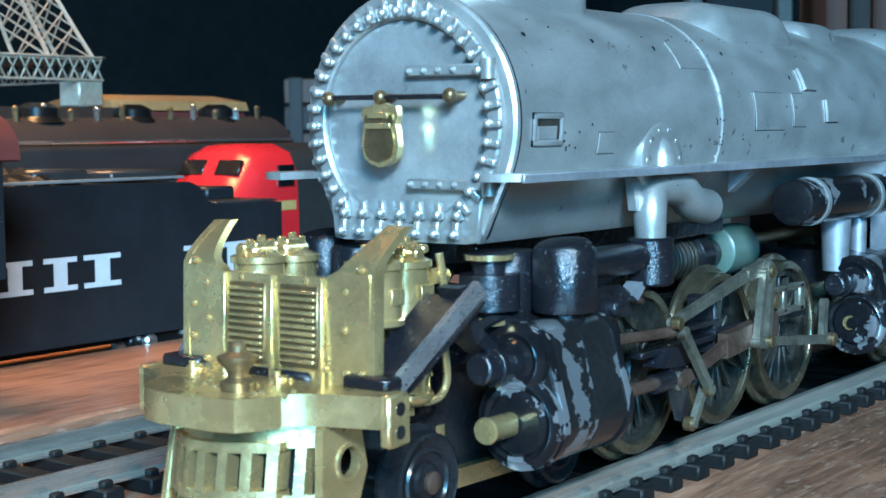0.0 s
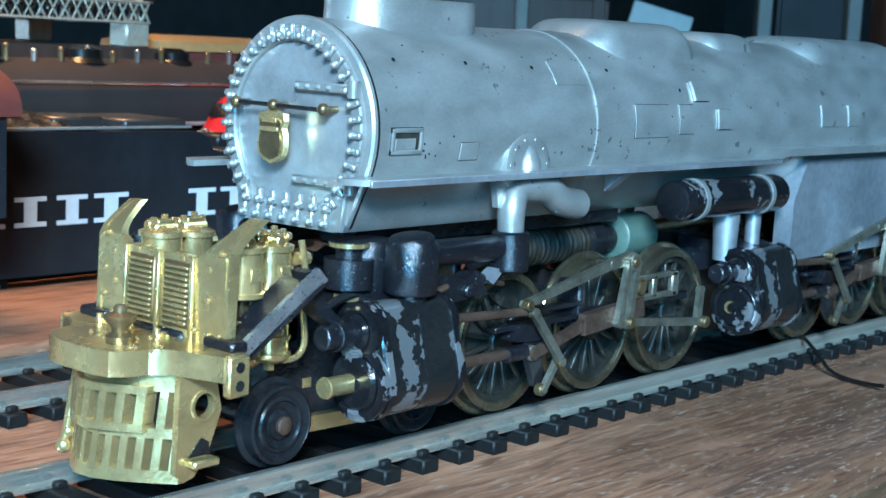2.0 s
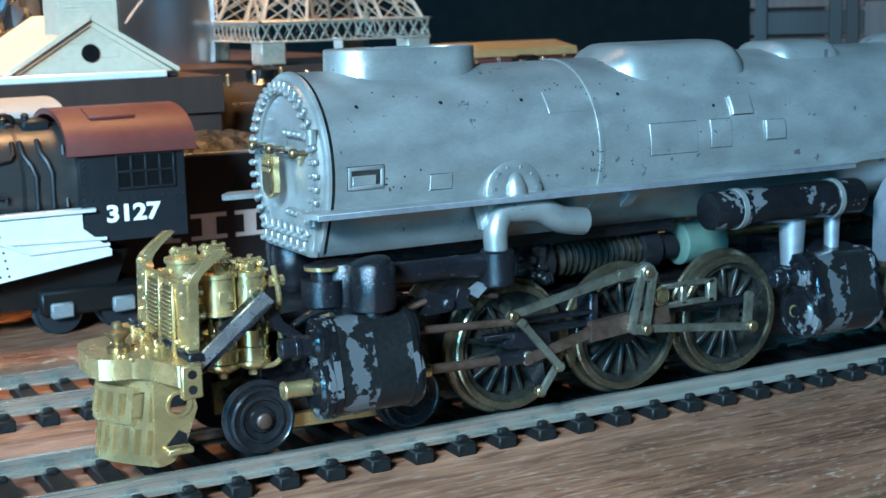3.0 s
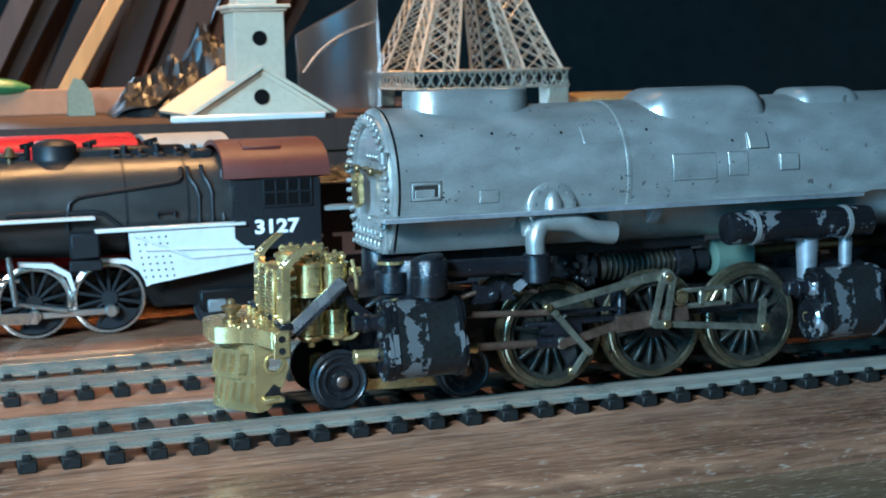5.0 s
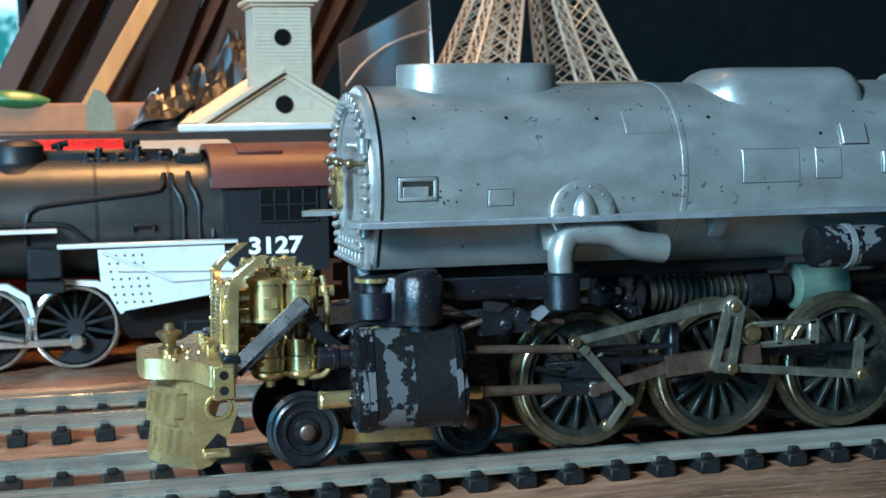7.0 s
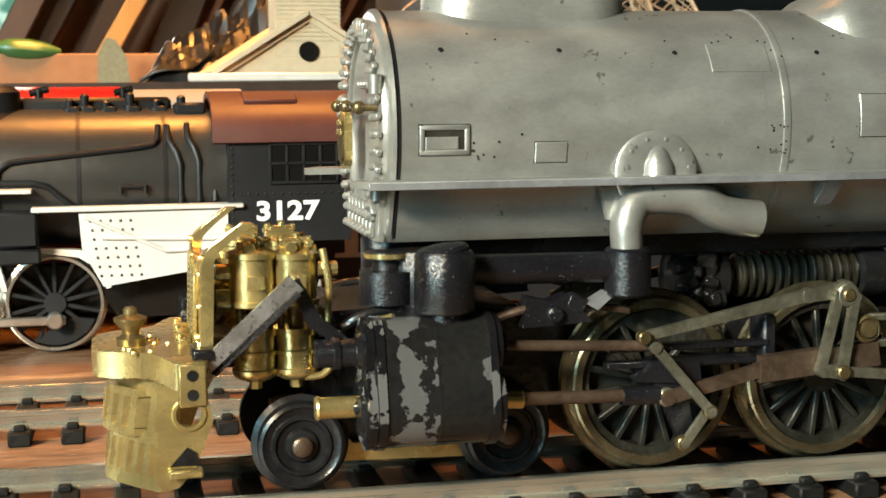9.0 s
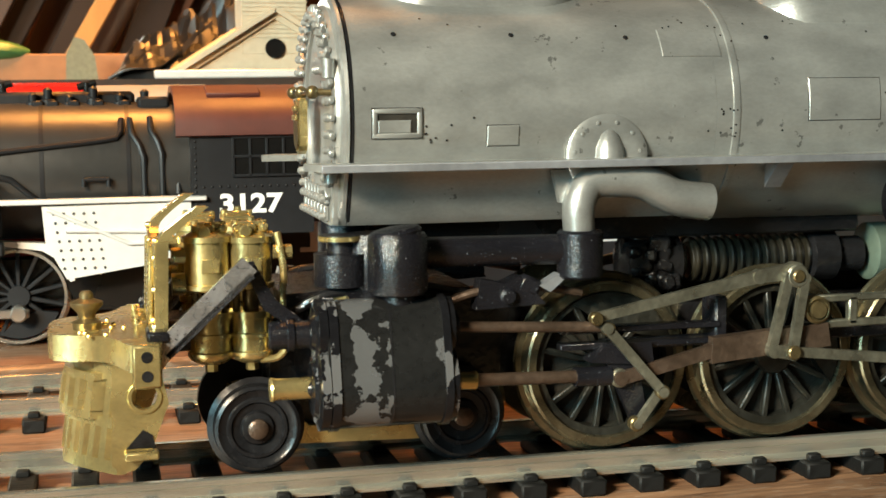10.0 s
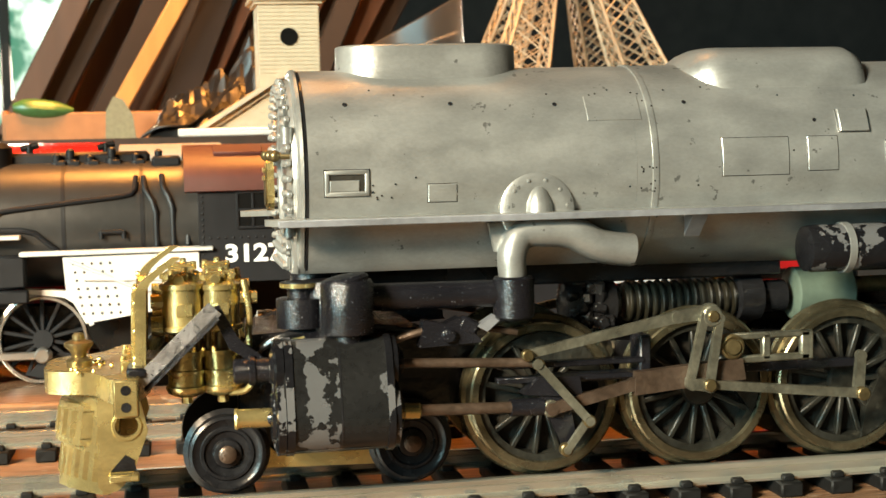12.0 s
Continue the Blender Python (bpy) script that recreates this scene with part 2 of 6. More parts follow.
BENCH = timber("varnished_bench_timber", (0.28, 0.148, 0.084), (0.115, 0.057, 0.033))
LEDGE = timber("bare_ledge_timber", (0.18, 0.125, 0.07), (0.085, 0.055, 0.03))


def clear_plastic(name):
    m, nodes, links, bsdf = node_material(name)
    bsdf.inputs["Base Color"].default_value = (0.36, 0.38, 0.38, 1)
    bsdf.inputs["Alpha"].default_value = 0.5
    bsdf.inputs["Roughness"].default_value = 0.35
    bsdf.inputs["Transmission Weight"].default_value = 0.9
    return m


BAG = clear_plastic("hazy_plastic_bag")


def garden(name):
    """Bright blurred garden seen through a far window."""
    m, nodes, links, bsdf = node_material(name)
    place = nodes.new("ShaderNodeTexCoord")
    patch = nodes.new("ShaderNodeTexNoise")
    patch.inputs["Scale"].default_value, patch.inputs["Detail"].default_value = 22.0, 3.0
    links.new(place.outputs["Object"], patch.inputs["Vector"])
    ramp = nodes.new("ShaderNodeValToRGB")
    ramp.color_ramp.elements[0].position, ramp.color_ramp.elements[0].color = 0.42, (0.02, 0.12, 0.10, 1)
    ramp.color_ramp.elements[1].position, ramp.color_ramp.elements[1].color = 0.62, (0.62, 0.95, 1.0, 1)
    links.new(patch.outputs["Fac"], ramp.inputs["Fac"])
    bsdf.inputs["Base Color"].default_value = (0, 0, 0, 1)
    links.new(ramp.outputs["Color"], bsdf.inputs["Emission Color"])
    bsdf.inputs["Emission Strength"].default_value = 2.2
    return m


SKYLIGHT = garden("garden_light_through_window")

# ---- mesh helpers: all lengths below are millimetres ----
MM = 0.001


class Solid:
    """Collects vertices and faces of one mesh."""

    def __init__(self):
        self.v, self.f = [], []

    def put(self, verts, faces):
        n = len(self.v)
        self.v += [tuple(p) for p in verts]
        self.f += [[i + n for i in face] for face in faces]
        return self

    def turn(self, m, start=0):
        self.v[start:] = [tuple(m @ Vector(p)) for p in self.v[start:]]
        return self

    def box(self, c, d, b=0.0, m=None):
        """A box about c, d across, with edges chamfered by b."""
        h = [x / 2 for x in d]
        b = min(b, *[x * 0.45 for x in h])
        start = len(self.v)
        signs = [(x, y, z) for x in (-1, 1) for y in (-1, 1) for z in (-1, 1)]
        if b <= 0:
            verts = [(s[0] * h[0], s[1] * h[1], s[2] * h[2]) for s in signs]
            faces = [[0, 1, 3, 2], [4, 6, 7, 5], [0, 4, 5, 1], [2, 3, 7, 6], [0, 2, 6, 4], [1, 5, 7, 3]]
        else:
            verts = []
            for s in signs:
                for k in range(3):
                    verts.append(tuple(s[i] * (h[i] - (0 if i == k else b)) for i in range(3)))
            faces = []
            quads = [[0, 1, 3, 2], [4, 6, 7, 5], [0, 4, 5, 1], [2, 3, 7, 6], [0, 2, 6, 4], [1, 5, 7, 3]]
            for q, k in zip(quads, (0, 0, 1, 1, 2, 2)):
                faces.append([i * 3 + k for i in q])
            for i, s in enumerate(signs):
                faces.append([i * 3, i * 3 + 1, i * 3 + 2])
                for k in range(3):
                    j = signs.index(tuple(-x if n == k else x for n, x in enumerate(s)))
                    if j > i:
                        a, e = (k + 1) % 3, (k + 2) % 3
                        faces.append([i * 3 + a, i * 3 + e, j * 3 + e, j * 3 + a])
        self.put(verts, faces)
        shift = Matrix.Translation(c)
        return self.turn(shift @ m if m else shift, start)

    def spin(self, p0, axis, profile, n=24):
        """Turns a profile of (way along the axis, radius) about the axis from p0; ends of radius 0 close."""
        axis = Vector(axis).normalized()
        side = axis.orthogonal().normalized()
        up = axis.cross(side)
        verts, faces = [], []
        for s, r in profile:
            for i in range(n):
                a = 2 * math.pi * i / n
                verts.append(Vector(p0) + axis * s + (side * math.cos(a) + up * math.sin(a)) * max(r, 1e-4))
        for k in range(len(profile) - 1):
            for i in range(n):
                j = (i + 1) % n
                faces.append([k * n + i, k * n + j, (k + 1) * n + j, (k + 1) * n + i])
        if profile[0] != profile[-1]:
            faces.append(list(range(n)))
            faces.append([(len(profile) - 1) * n + i for i in range(n)])
        return self.put(verts, faces)

    def rod(self, a, b, r, r2=None, n=14, b_edge=0.0):
        d = Vector(b) - Vector(a)
        L = d.length
        r2 = r if r2 is None else r2
        e = min(b_edge, L * 0.4, r * 0.6)
        prof = [(0, r), (L, r2)] if e <= 0 else [(0, r - e), (e, r), (L - e, r2), (L, r2 - e)]
        return self.spin(a, d, prof, n)

    def ball(self, c, r, n=12):
        prof = [(-r * math.cos(math.pi * k / 8), r * math.sin(math.pi * k / 8)) for k in range(9)]
        return self.spin(c, (0, 0, 1), prof, n)

    def prism(self, pts, axis, a, b):
        """A polygon swept along an axis: (y, z) along x, (x, z) along y, (x, y) along z."""
        def at(p, w):
            return {"x": (w, p[0], p[1]), "y": (p[0], w, p[1]), "z": (p[0], p[1], w)}[axis]
        n = len(pts)
        verts = [at(p, a) for p in pts] + [at(p, b) for p in pts]
        faces = [[i, (i + 1) % n, n + (i + 1) % n, n + i] for i in range(n)] + [list(range(n)), [n + i for i in range(n)]]
        return self.put(verts, faces)

    def pipe(self, path, r, n=10, radii=None):
        """A round pipe along a path of points, its bends rounded by the points given."""
        path = [Vector(p) for p in path]
        start = len(self.v)
        side = None
        rings = []
        for i, p in enumerate(path):
            d = (path[min(i + 1, len(path) - 1)] - path[max(i - 1, 0)]).normalized()
            side = d.orthogonal().normalized() if side is None else (side - d * side.dot(d)).normalized()
            up = d.cross(side)
            q = radii[i] if radii else r
            rings += [p + (side * math.cos(2 * math.pi * k / n) + up * math.sin(2 * math.pi * k / n)) * q for k in range(n)]
        faces = []
        for i in range(len(path) - 1):
            for k in range(n):
                j = (k + 1) % n
                faces.append([i * n + k, i * n + j, (i + 1) * n + j, (i + 1) * n + k])
        faces += [list(range(n)), [(len(path) - 1) * n + k for k in range(n)]]
        return self.put(rings, faces)

    def loft(self, rings, close=True):
        """Joins rings of equally many points."""
        n = len(rings[0])
        verts = [p for ring in rings for p in ring]
        faces = [[i * n + k, i * n + (k + 1) % n, (i + 1) * n + (k + 1) % n, (i + 1) * n + k] for i in range(len(rings) - 1) for k in range(n)]
        if close:
            faces += [list(range(n)), [(len(rings) - 1) * n + k for k in range(n)]]
        return self.put(verts, faces)


def smooth_path(points, steps=5):
    """Points along a smooth curve through the given ones."""
    pts = [Vector(p) for p in points]
    out = []
    for i in range(len(pts) - 1):
        p0, p1, p2, p3 = pts[max(i - 1, 0)], pts[i], pts[i + 1], pts[min(i + 2, len(pts) - 1)]
        for k in range(steps):
            t = k / steps
            out.append(0.5 * (2 * p1 + (p2 - p0) * t + (2 * p0 - 5 * p1 + 4 * p2 - p3) * t * t + (3 * p1 - p0 - 3 * p2 + p3) * t ** 3))
    return out + [pts[-1]]


def mesh_of(name, solid, material, origin=(0, 0, 0), angle=38):
    me = bpy.data.meshes.new(name)
    me.from_pydata([((x - origin[0]) * MM, (y - origin[1]) * MM, (z - origin[2]) * MM) for x, y, z in solid.v], [], solid.f)
    bm = bmesh.new()
    bm.from_mesh(me)
    bmesh.ops.recalc_face_normals(bm, faces=bm.faces)
    bm.to_mesh(me)
    bm.free()
    me.materials.append(material)
    me.polygons.foreach_set("use_smooth", [True] * len(me.polygons))
    me.set_sharp_from_angle(angle=radians(angle))
    return me


BASES = {}


def thing(name, base, label, category, group="", kind=""):
    """An Empty at the base of a thing; parts of it are given in the room's millimetres."""
    ob = new(name)
    ob.empty_display_size = 0.005
    ob.location = Vector(base) * MM
    BASES[ob.name] = Vector(base)
    return tagged(ob, label, category, group, kind)


def base_of(ob):
    while ob.parent:
        ob = ob.parent
    return BASES[ob.name]


def part(name, solid, material, parent, label="", angle=38):
    ob = new(name, mesh_of(name, solid, material, base_of(parent), angle))
    ob.parent = parent
    if parent.parent:
        ob.location = -parent.location
    return tagged(ob, label)


def piece(name, data, parent, place, turn=None):
    """One more object on shared mesh data, under parent, at a place in the room's millimetres."""
    ob = new(name, data)
    ob.parent = parent
    m = Matrix.Translation((Vector(place) - base_of(parent)) * MM)
    ob.matrix_basis = m @ turn if turn else m
    return ob


def single(name, solid, material, label, category, base=(0, 0, 0), group="", kind="", angle=38):
    """A thing of one mesh."""
    ob = new(name, mesh_of(name, solid, material, base, angle))
    ob.location = Vector(base) * MM
    BASES[ob.name] = Vector(base)
    return tagged(ob, label, category, group, kind)


def settled(since, size, spot, to):
    """Sets everything built after the given number of objects in another size, with one spot of it laid on another."""
    m = Matrix.Translation(Vector(to) * MM) @ Matrix.Scale(size, 4) @ Matrix.Translation(-Vector(spot) * MM)
    bpy.context.view_layer.update()
    for ob in list(scene.collection.all_objects)[since:]:
        if ob.parent is None:
            ob.matrix_world = m @ ob.matrix_world


# ---- the room and the bench ----
single("floor", Solid().box((100, 0, -905), (5200, 5200, 10)), LEDGE, "worn timber workshop floor", "floor", (0, 0, -900), kind="structure")
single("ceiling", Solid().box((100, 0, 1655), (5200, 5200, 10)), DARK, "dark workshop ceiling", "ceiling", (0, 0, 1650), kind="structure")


def holed_wall(box_at, across, x0, x1, z0, z1):
    """A wall of four blocks round an opening from x0 to x1 and z0 to z1 along it."""
    lo, hi, bottom, top = across[0], across[1], -895.0, 1645.0
    s = Solid()
    for a, b, c, d in ((lo, x0, bottom, top), (x1, hi, bottom, top), (x0, x1, bottom, z0), (x0, x1, z1, top)):
        box_at(s, (a + b) / 2, b - a, (c + d) / 2, d - c)
    return s


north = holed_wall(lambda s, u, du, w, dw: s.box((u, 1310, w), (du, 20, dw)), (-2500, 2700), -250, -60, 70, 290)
single("wall_north", north, DARK, "near-black board wall behind the bench, coloured to look unlit", "wall", (0, 1310, -900), kind="structure")
single("wall_south", Solid().box((100, -2010, 375), (5200, 20, 2540)), CARD, "brown board wall of the workshop", "wall", (0, -2010, -900), kind="structure")
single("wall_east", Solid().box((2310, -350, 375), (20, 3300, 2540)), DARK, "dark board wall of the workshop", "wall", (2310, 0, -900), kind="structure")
# The opening is added for the unseen west daylight lamp.
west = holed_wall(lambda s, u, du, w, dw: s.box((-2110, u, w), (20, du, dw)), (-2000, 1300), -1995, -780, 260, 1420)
single("wall_west", west, DARK, "dark board wall of the workshop with an added, unseen window", "wall", (-2110, 0, -900), kind="structure")

bench = thing("workbench", (150, 300, -895), "varnished brown timber workbench with a lower front ledge", "bench", kind="structure")
bench_top = Solid().prism([(-47, -1.2), (-46, -0.2), (-45, 0), (900, 0), (900, -20), (-47, -20)], "x", -700, 1100)
part("bench_top", bench_top, BENCH, bench, "scuffed reddish-brown varnished timber top")
part("front_ledge", Solid().prism([(-160, -5.0), (-159, -4.2), (-47.3, -4.0), (-47.3, -24), (-160, -24)], "x", -700, 1100), LEDGE, bench, "bare greyish timber ledge")
for lx in (-640, 1040):
    for ly in (-20, 860):
        part("leg", Solid().box((lx, ly, -457), (60, 50, 874), 4), LEDGE, bench)

# ---- track ----
TIE_PITCH = 7.0


def tie_solid():
    s = Solid().box((0, 0, 1.0), (3.1, 24.4, 2.0), 0.25)
    for y in (-8.9, 8.9):
        for k in (-1, 1):
            s.box((0, y + k * 1.7, 2.35), (1.6, 1.1, 0.9), 0.2)
    return s


TIE_MESH = mesh_of("tie", tie_solid(), TIE)


def rail_section(y):
    half = [(1.3, 2.0), (1.3, 2.3), (0.35, 2.7), (0.35, 3.6), (0.62, 3.8), (0.62, 4.35), (0.45, 4.5)]
    return [(y + a, z) for a, z in half] + [(y - a, z) for a, z in reversed(half)]


def track(yc, x0, x1, label):
    t = thing("track", ((x0 + x1) / 2, yc, 0), label, "model track", "tracks on the bench")
    for k in (-8.9, 8.9):
        part("rail", Solid().prism(rail_section(yc + k), "x", x0, x1), RAIL, t, "nickel-silver rail", angle=25)
    for i in range(int((x1 - x0) / TIE_PITCH)):
        piece("tie", TIE_MESH, t, (x0 + (i + 0.5) * TIE_PITCH, yc, 0))
    return t


track(0, -190, 300, "sectional model track with shiny rails on black plastic ties")
# Board added to lift the trains to the height that fits the view.
base = Solid().prism([(66.0, 0.2), (66.0, 3.9), (66.6, 4.5), (109.6, 4.5), (109.6, 0.2)], "x", -330, 330)
base.prism([(109.6, 0.2), (109.6, 4.5), (143.0, 4.5), (143.0, 0.2)], "x", -330, -1.0)
single("base_board", base, BENCH, "thin bench-coloured board added under the display trains", "board", (0, 110, 0.2))
track(50, -190, 300, "empty model track with shiny rails on black plastic ties")

# ---- the unpainted articulated locomotive ----
loco = thing("model_locomotive", (60, 0, 4.5), "unpainted bare-metal articulated steam locomotive model with brass pilot", "model train")
BZ, BR = 43.4, 13.2  # boiler axis height and radius


def boiler_ring(x, r, lower):
    """A ring of the boiler: round above, with a flat chamfered belly where lower is set."""
    ring = []
    for k in range(64):
        a = 2 * math.pi * k / 64
        y, z = math.cos(a) * r, BZ + math.sin(a) * r
        if lower:
            floor_z, reach = 31.4, 9.0
            if z < 36.5:
                t = min(1.0, (36.5 - z) / (36.5 - (BZ - r)))
                side = 1 if y >= 0 else -1
                full = math.sqrt(max(0, r * r - (36.5 - BZ) ** 2))
                if t < 0.62:
                    y, z = side * (full + (reach - full) * t / 0.62), 36.5 + (floor_z - 36.5) * t / 0.62
                else:
                    y, z = y * reach / max(1e-3, math.sqrt(max(1e-3, r * r - (36.5 + (BZ - r - 36.5) * 0.62 - BZ) ** 2))), floor_z
                    y = max(-reach, min(reach, y))
        ring.append((x, y, z))
    return ring


smokebox = Solid().loft([boiler_ring(x, r, True) for x, r in ((10.2, BR), (12.0, BR), (41.8, BR + 0.06), (51.5, BR + 0.1))])
part("smokebox", smokebox, CAST, loco, "cast grey smokebox shell", angle=30)
rear = [(51.52, BR + 0.1), (53.5, BR + 0.1), (53.55, BR + 0.28), (53.9, BR + 0.32), (54.3, BR + 0.28), (54.35, BR + 0.18), (120, BR + 0.5), (220, BR + 1.2)]
part("boiler", Solid().loft([boiler_ring(x, r, False) for x, r in rear]), CAST, loco, "cast grey boiler barrel", angle=30)
part("grimy_joint", Solid().loft([boiler_ring(x, r, True) for x, r in ((10.16, BR - 0.2), (10.18, BR + 0.05), (10.5, BR + 0.05), (10.52, BR - 0.2))], False), DEEP_BLACK, loco, "dirt line behind the smokebox rim")
# front plate, with its rim
front = Solid().loft([boiler_ring(x, r, True) for x, r in ((9.2, BR - 0.9), (9.35, BR - 0.2), (9.6, BR + 0.12), (10.0, BR + 0.2), (10.15, BR - 0.2))])
plate = part("smokebox_front", front, CAST, loco, "cast round smokebox front with bolted rim", angle=25)
lip = [boiler_ring(9.21, BR - 1.0, True), boiler_ring(8.75, BR - 1.15, True), boiler_ring(8.6, BR - 1.4, True), boiler_ring(8.6, 10.5, False), boiler_ring(8.75, 10.3, False), boiler_ring(9.21, 10.2, False)]
part("bolt_rim", Solid().loft(lip, False), CAST, plate, "raised worn rim for the door bolts", angle=25)
door = Solid().spin((9.22, 0, BZ), (-1, 0, 0), [(0, 10.2), (0.12, 10.1), (0.16, 9.7), (0.2, 7.0), (0.22, 0)], 48)
part("door", door, CAST_DOOR, plate, "smooth sunken round smokebox door")
dog = mesh_of("bolt", Solid().box((-0.35, 0, 0), (0.7, 0.75, 1.9), 0.25).spin((-0.5, 0, -0.35), (-1, 0, 0), [(0, 0.5), (0.55, 0.45), (0.75, 0.2)], 8), CAST)
for k in range(33):
    a = radians(-56 + k * 292 / 32)
    r = 11.4
    y, z = math.cos(a) * r, BZ + math.sin(a) * r
    if z > 34:
        piece("bolt", dog, plate, (8.65, y, z), Matrix.Rotation(a - math.pi / 2, 4, "X"))
for row, z in enumerate((34.6, 32.7)):
    for k in range(7):
        piece("bolt", dog, plate, (8.65, -7.2 + k * 2.4 + row * 0.4, z), Matrix.Rotation(radians(8 if row else -6), 4, "X"))
for z in (48.4, 37.2):
    hinge = Solid().box((8.6, -5.6, z), (1.0, 9.6, 1.1), 0.18).spin((8.2, -10.9, z - 1.0), (0, 0, 1), [(0, 0.75), (2.0, 0.75)], 12)
    for k in range(4):
        hinge.ball((8.1, -1.4 - k * 1.8, z), 0.36, 8)
    part("hinge", hinge, CAST, plate)
rail_bar = Solid().rod((7.0, 8.6, 46.0), (7.0, -7.4, 45.8), 0.28)
grab = part("door_handrail", rail_bar, BLACK_METAL, loco, "thin dark handrail on brass stanchions")
for y in (8.2, 1.4, -7.2):
    part("stanchion", Solid().ball((7.0, y, 45.9), 0.75).rod((7.0, y, 45.9), (9.0, y - 0.2, 45.9), 0.4), BRASS_DARK, grab, "brass ball stanchion")
outline = [(0, -3.3), (0.5, -3.15), (1.4, -2.9), (2.2, -2.3), (2.55, -1.2), (2.4, 0.2), (2.15, 1.0), (2.5, 1.9), (2.3, 2.8), (1.5, 2.7), (0.7, 3.1), (0, 2.9)]
outline = outline + [(-a, b) for a, b in reversed(outline[1:-1])]
emblem = part("emblem", Solid().prism([(1.1 + a * 0.92, 42.2 + b) for a, b in outline], "x", 6.4, 7.3), BRASS, loco, "gilt shield emblem", angle=20)
inner = [(1.1 + a * 0.74, 42.0 + b * 0.78) for a, b in outline]
part("field", Solid().prism(inner, "x", 6.22, 6.41), BRASS_DARK, emblem, "dull recessed shield field")
for i, w in enumerate((1.3, 1.6)):
    part("bar", Solid().box((6.15, 1.1, 44.1 - i * 1.05), (0.3, w * 2, 0.6), 0.1), BRASS, emblem, "raised lettering bar")

# stack, domes and shell details


def stadium(x0, x1, r, z, n=12):
    pts = []
    for k in range(n + 1):
        a = -math.pi / 2 + math.pi * k / n
        pts.append((x1 - r + math.cos(a) * r, math.sin(a) * r, z))
    for k in range(n + 1):
        a = math.pi / 2 + math.pi * k / n
        pts.append((x0 + r + math.cos(a) * r, math.sin(a) * r, z))
    return pts


stack = Solid().loft([stadium(14.8, 39.8, 6.4, 53.0), stadium(15.2, 39.4, 6.0, 55.1), stadium(15.5, 39.1, 5.6, 55.7), stadium(15.6, 39.0, 5.5, 59.4), stadium(15.9, 38.7, 5.2, 59.6), stadium(16.2, 38.4, 4.9, 59.4), stadium(16.3, 38.3, 4.8, 58.6)])
part("smokestack", stack, CAST, loco, "long oval double smokestack casting", angle=40)


def dome(x0, x1, half, low, top, nose):
    """A long rounded casing that sits astride the boiler, swelling up from a drawn-out nose."""
    rings = []
    for k in range(21):
        t = k / 20
        x = x0 + (x1 - x0) * t
        rise = min(1.0, (x - x0) / nose)
        rise = rise * rise * (3 - 2 * rise)
        fall = min(1.0, (x1 - x) / 3.2)
        fall = math.sqrt(max(0.0, 1 - (1 - fall) ** 2))
        h = low + 3.0 + (top - low - 3.0) * min(rise * 1.0, 1) * fall
        w = half * (0.35 + 0.65 * rise) * (0.75 + 0.25 * fall)
        ring = []
        for j in range(25):
            a = math.pi * j / 24
            c, s = math.cos(a), math.sin(a)
            y = w * (abs(c) ** 0.55) * (1 if c >= 0 else -1)
            ring.append((x, y, low - 1.5 + (h - low + 1.5) * (s ** 0.5)))
        rings.append(ring)
    return Solid().loft(rings)


part("sand_dome", dome(55.0, 86.0, 9.2, 50.6, 58.9, 10.0), CAST, loco, "long rounded sand dome casting", angle=50)
part("steam_dome", dome(91.0, 108.5, 7.0, 52.0, 58.2, 5.0), CAST, loco, "low rounded steam dome casting", angle=50)
part("rear_dome", dome(116.0, 160.0, 9.2, 50.6, 58.6, 10.0), CAST, loco, "second long sand dome casting", angle=50)


def on_shell(x, z, side=-1, r=BR + 0.2):
    """A place on the boiler's side at a height, with the turn that lays a plate flat against it."""
    s = max(-1, min(1, (z - BZ) / r))
    return (x, side * r * math.sqrt(1 - s * s), z), Matrix.Rotation(side * math.asin(s), 4, "X")


def shell_plate(x0, x1, z0, z1, proud=0.35, b=0.25, side=-1, r=BR):
    """A raised plate that follows the round of the boiler, with bevelled edges."""
    a0, a1 = math.asin((z0 - BZ) / r), math.asin((z1 - BZ) / r)
    b = min(b, (x1 - x0) * 0.3, (z1 - z0) * 0.3)
    e = b / r
    rings = []
    for a, high in [(a0, -0.4), (a0, proud - b * 0.7), (a0 + e, proud)] + [(a0 + e + (a1 - a0 - 2 * e) * k / 5, proud) for k in range(1, 5)] + [(a1 - e, proud), (a1, proud - b * 0.7), (a1, -0.4)]:
        edge = b if high == proud else 0.0
        y, z = side * (r + high) * math.cos(a), BZ + (r + high) * math.sin(a)
        yi, zi = side * (r - 0.4) * math.cos(a), BZ + (r - 0.4) * math.sin(a)
        lo = (side * (r + min(high, proud - b * 0.7)) * math.cos(a), BZ + (r + min(high, proud - b * 0.7)) * math.sin(a))
        rings.append([(x0, yi, zi), (x0, lo[0], lo[1]), (x0 + edge, y, z), (x1 - edge, y, z), (x1, lo[0], lo[1]), (x1, yi, zi)])
    return Solid().loft(rings)


def frame_plate(x0, x1, z0, z1, w, proud, side=-1):
    s = Solid()
    for a, b, c, d in ((x0, x1, z0, z0 + w), (x0, x1, z1 - w, z1), (x0, x0 + w, z0, z1), (x1 - w, x1, z0, z1)):
        t = shell_plate(a, b, c, d, proud, 0.12, side)
        s.put(t.v, t.f)
    return s


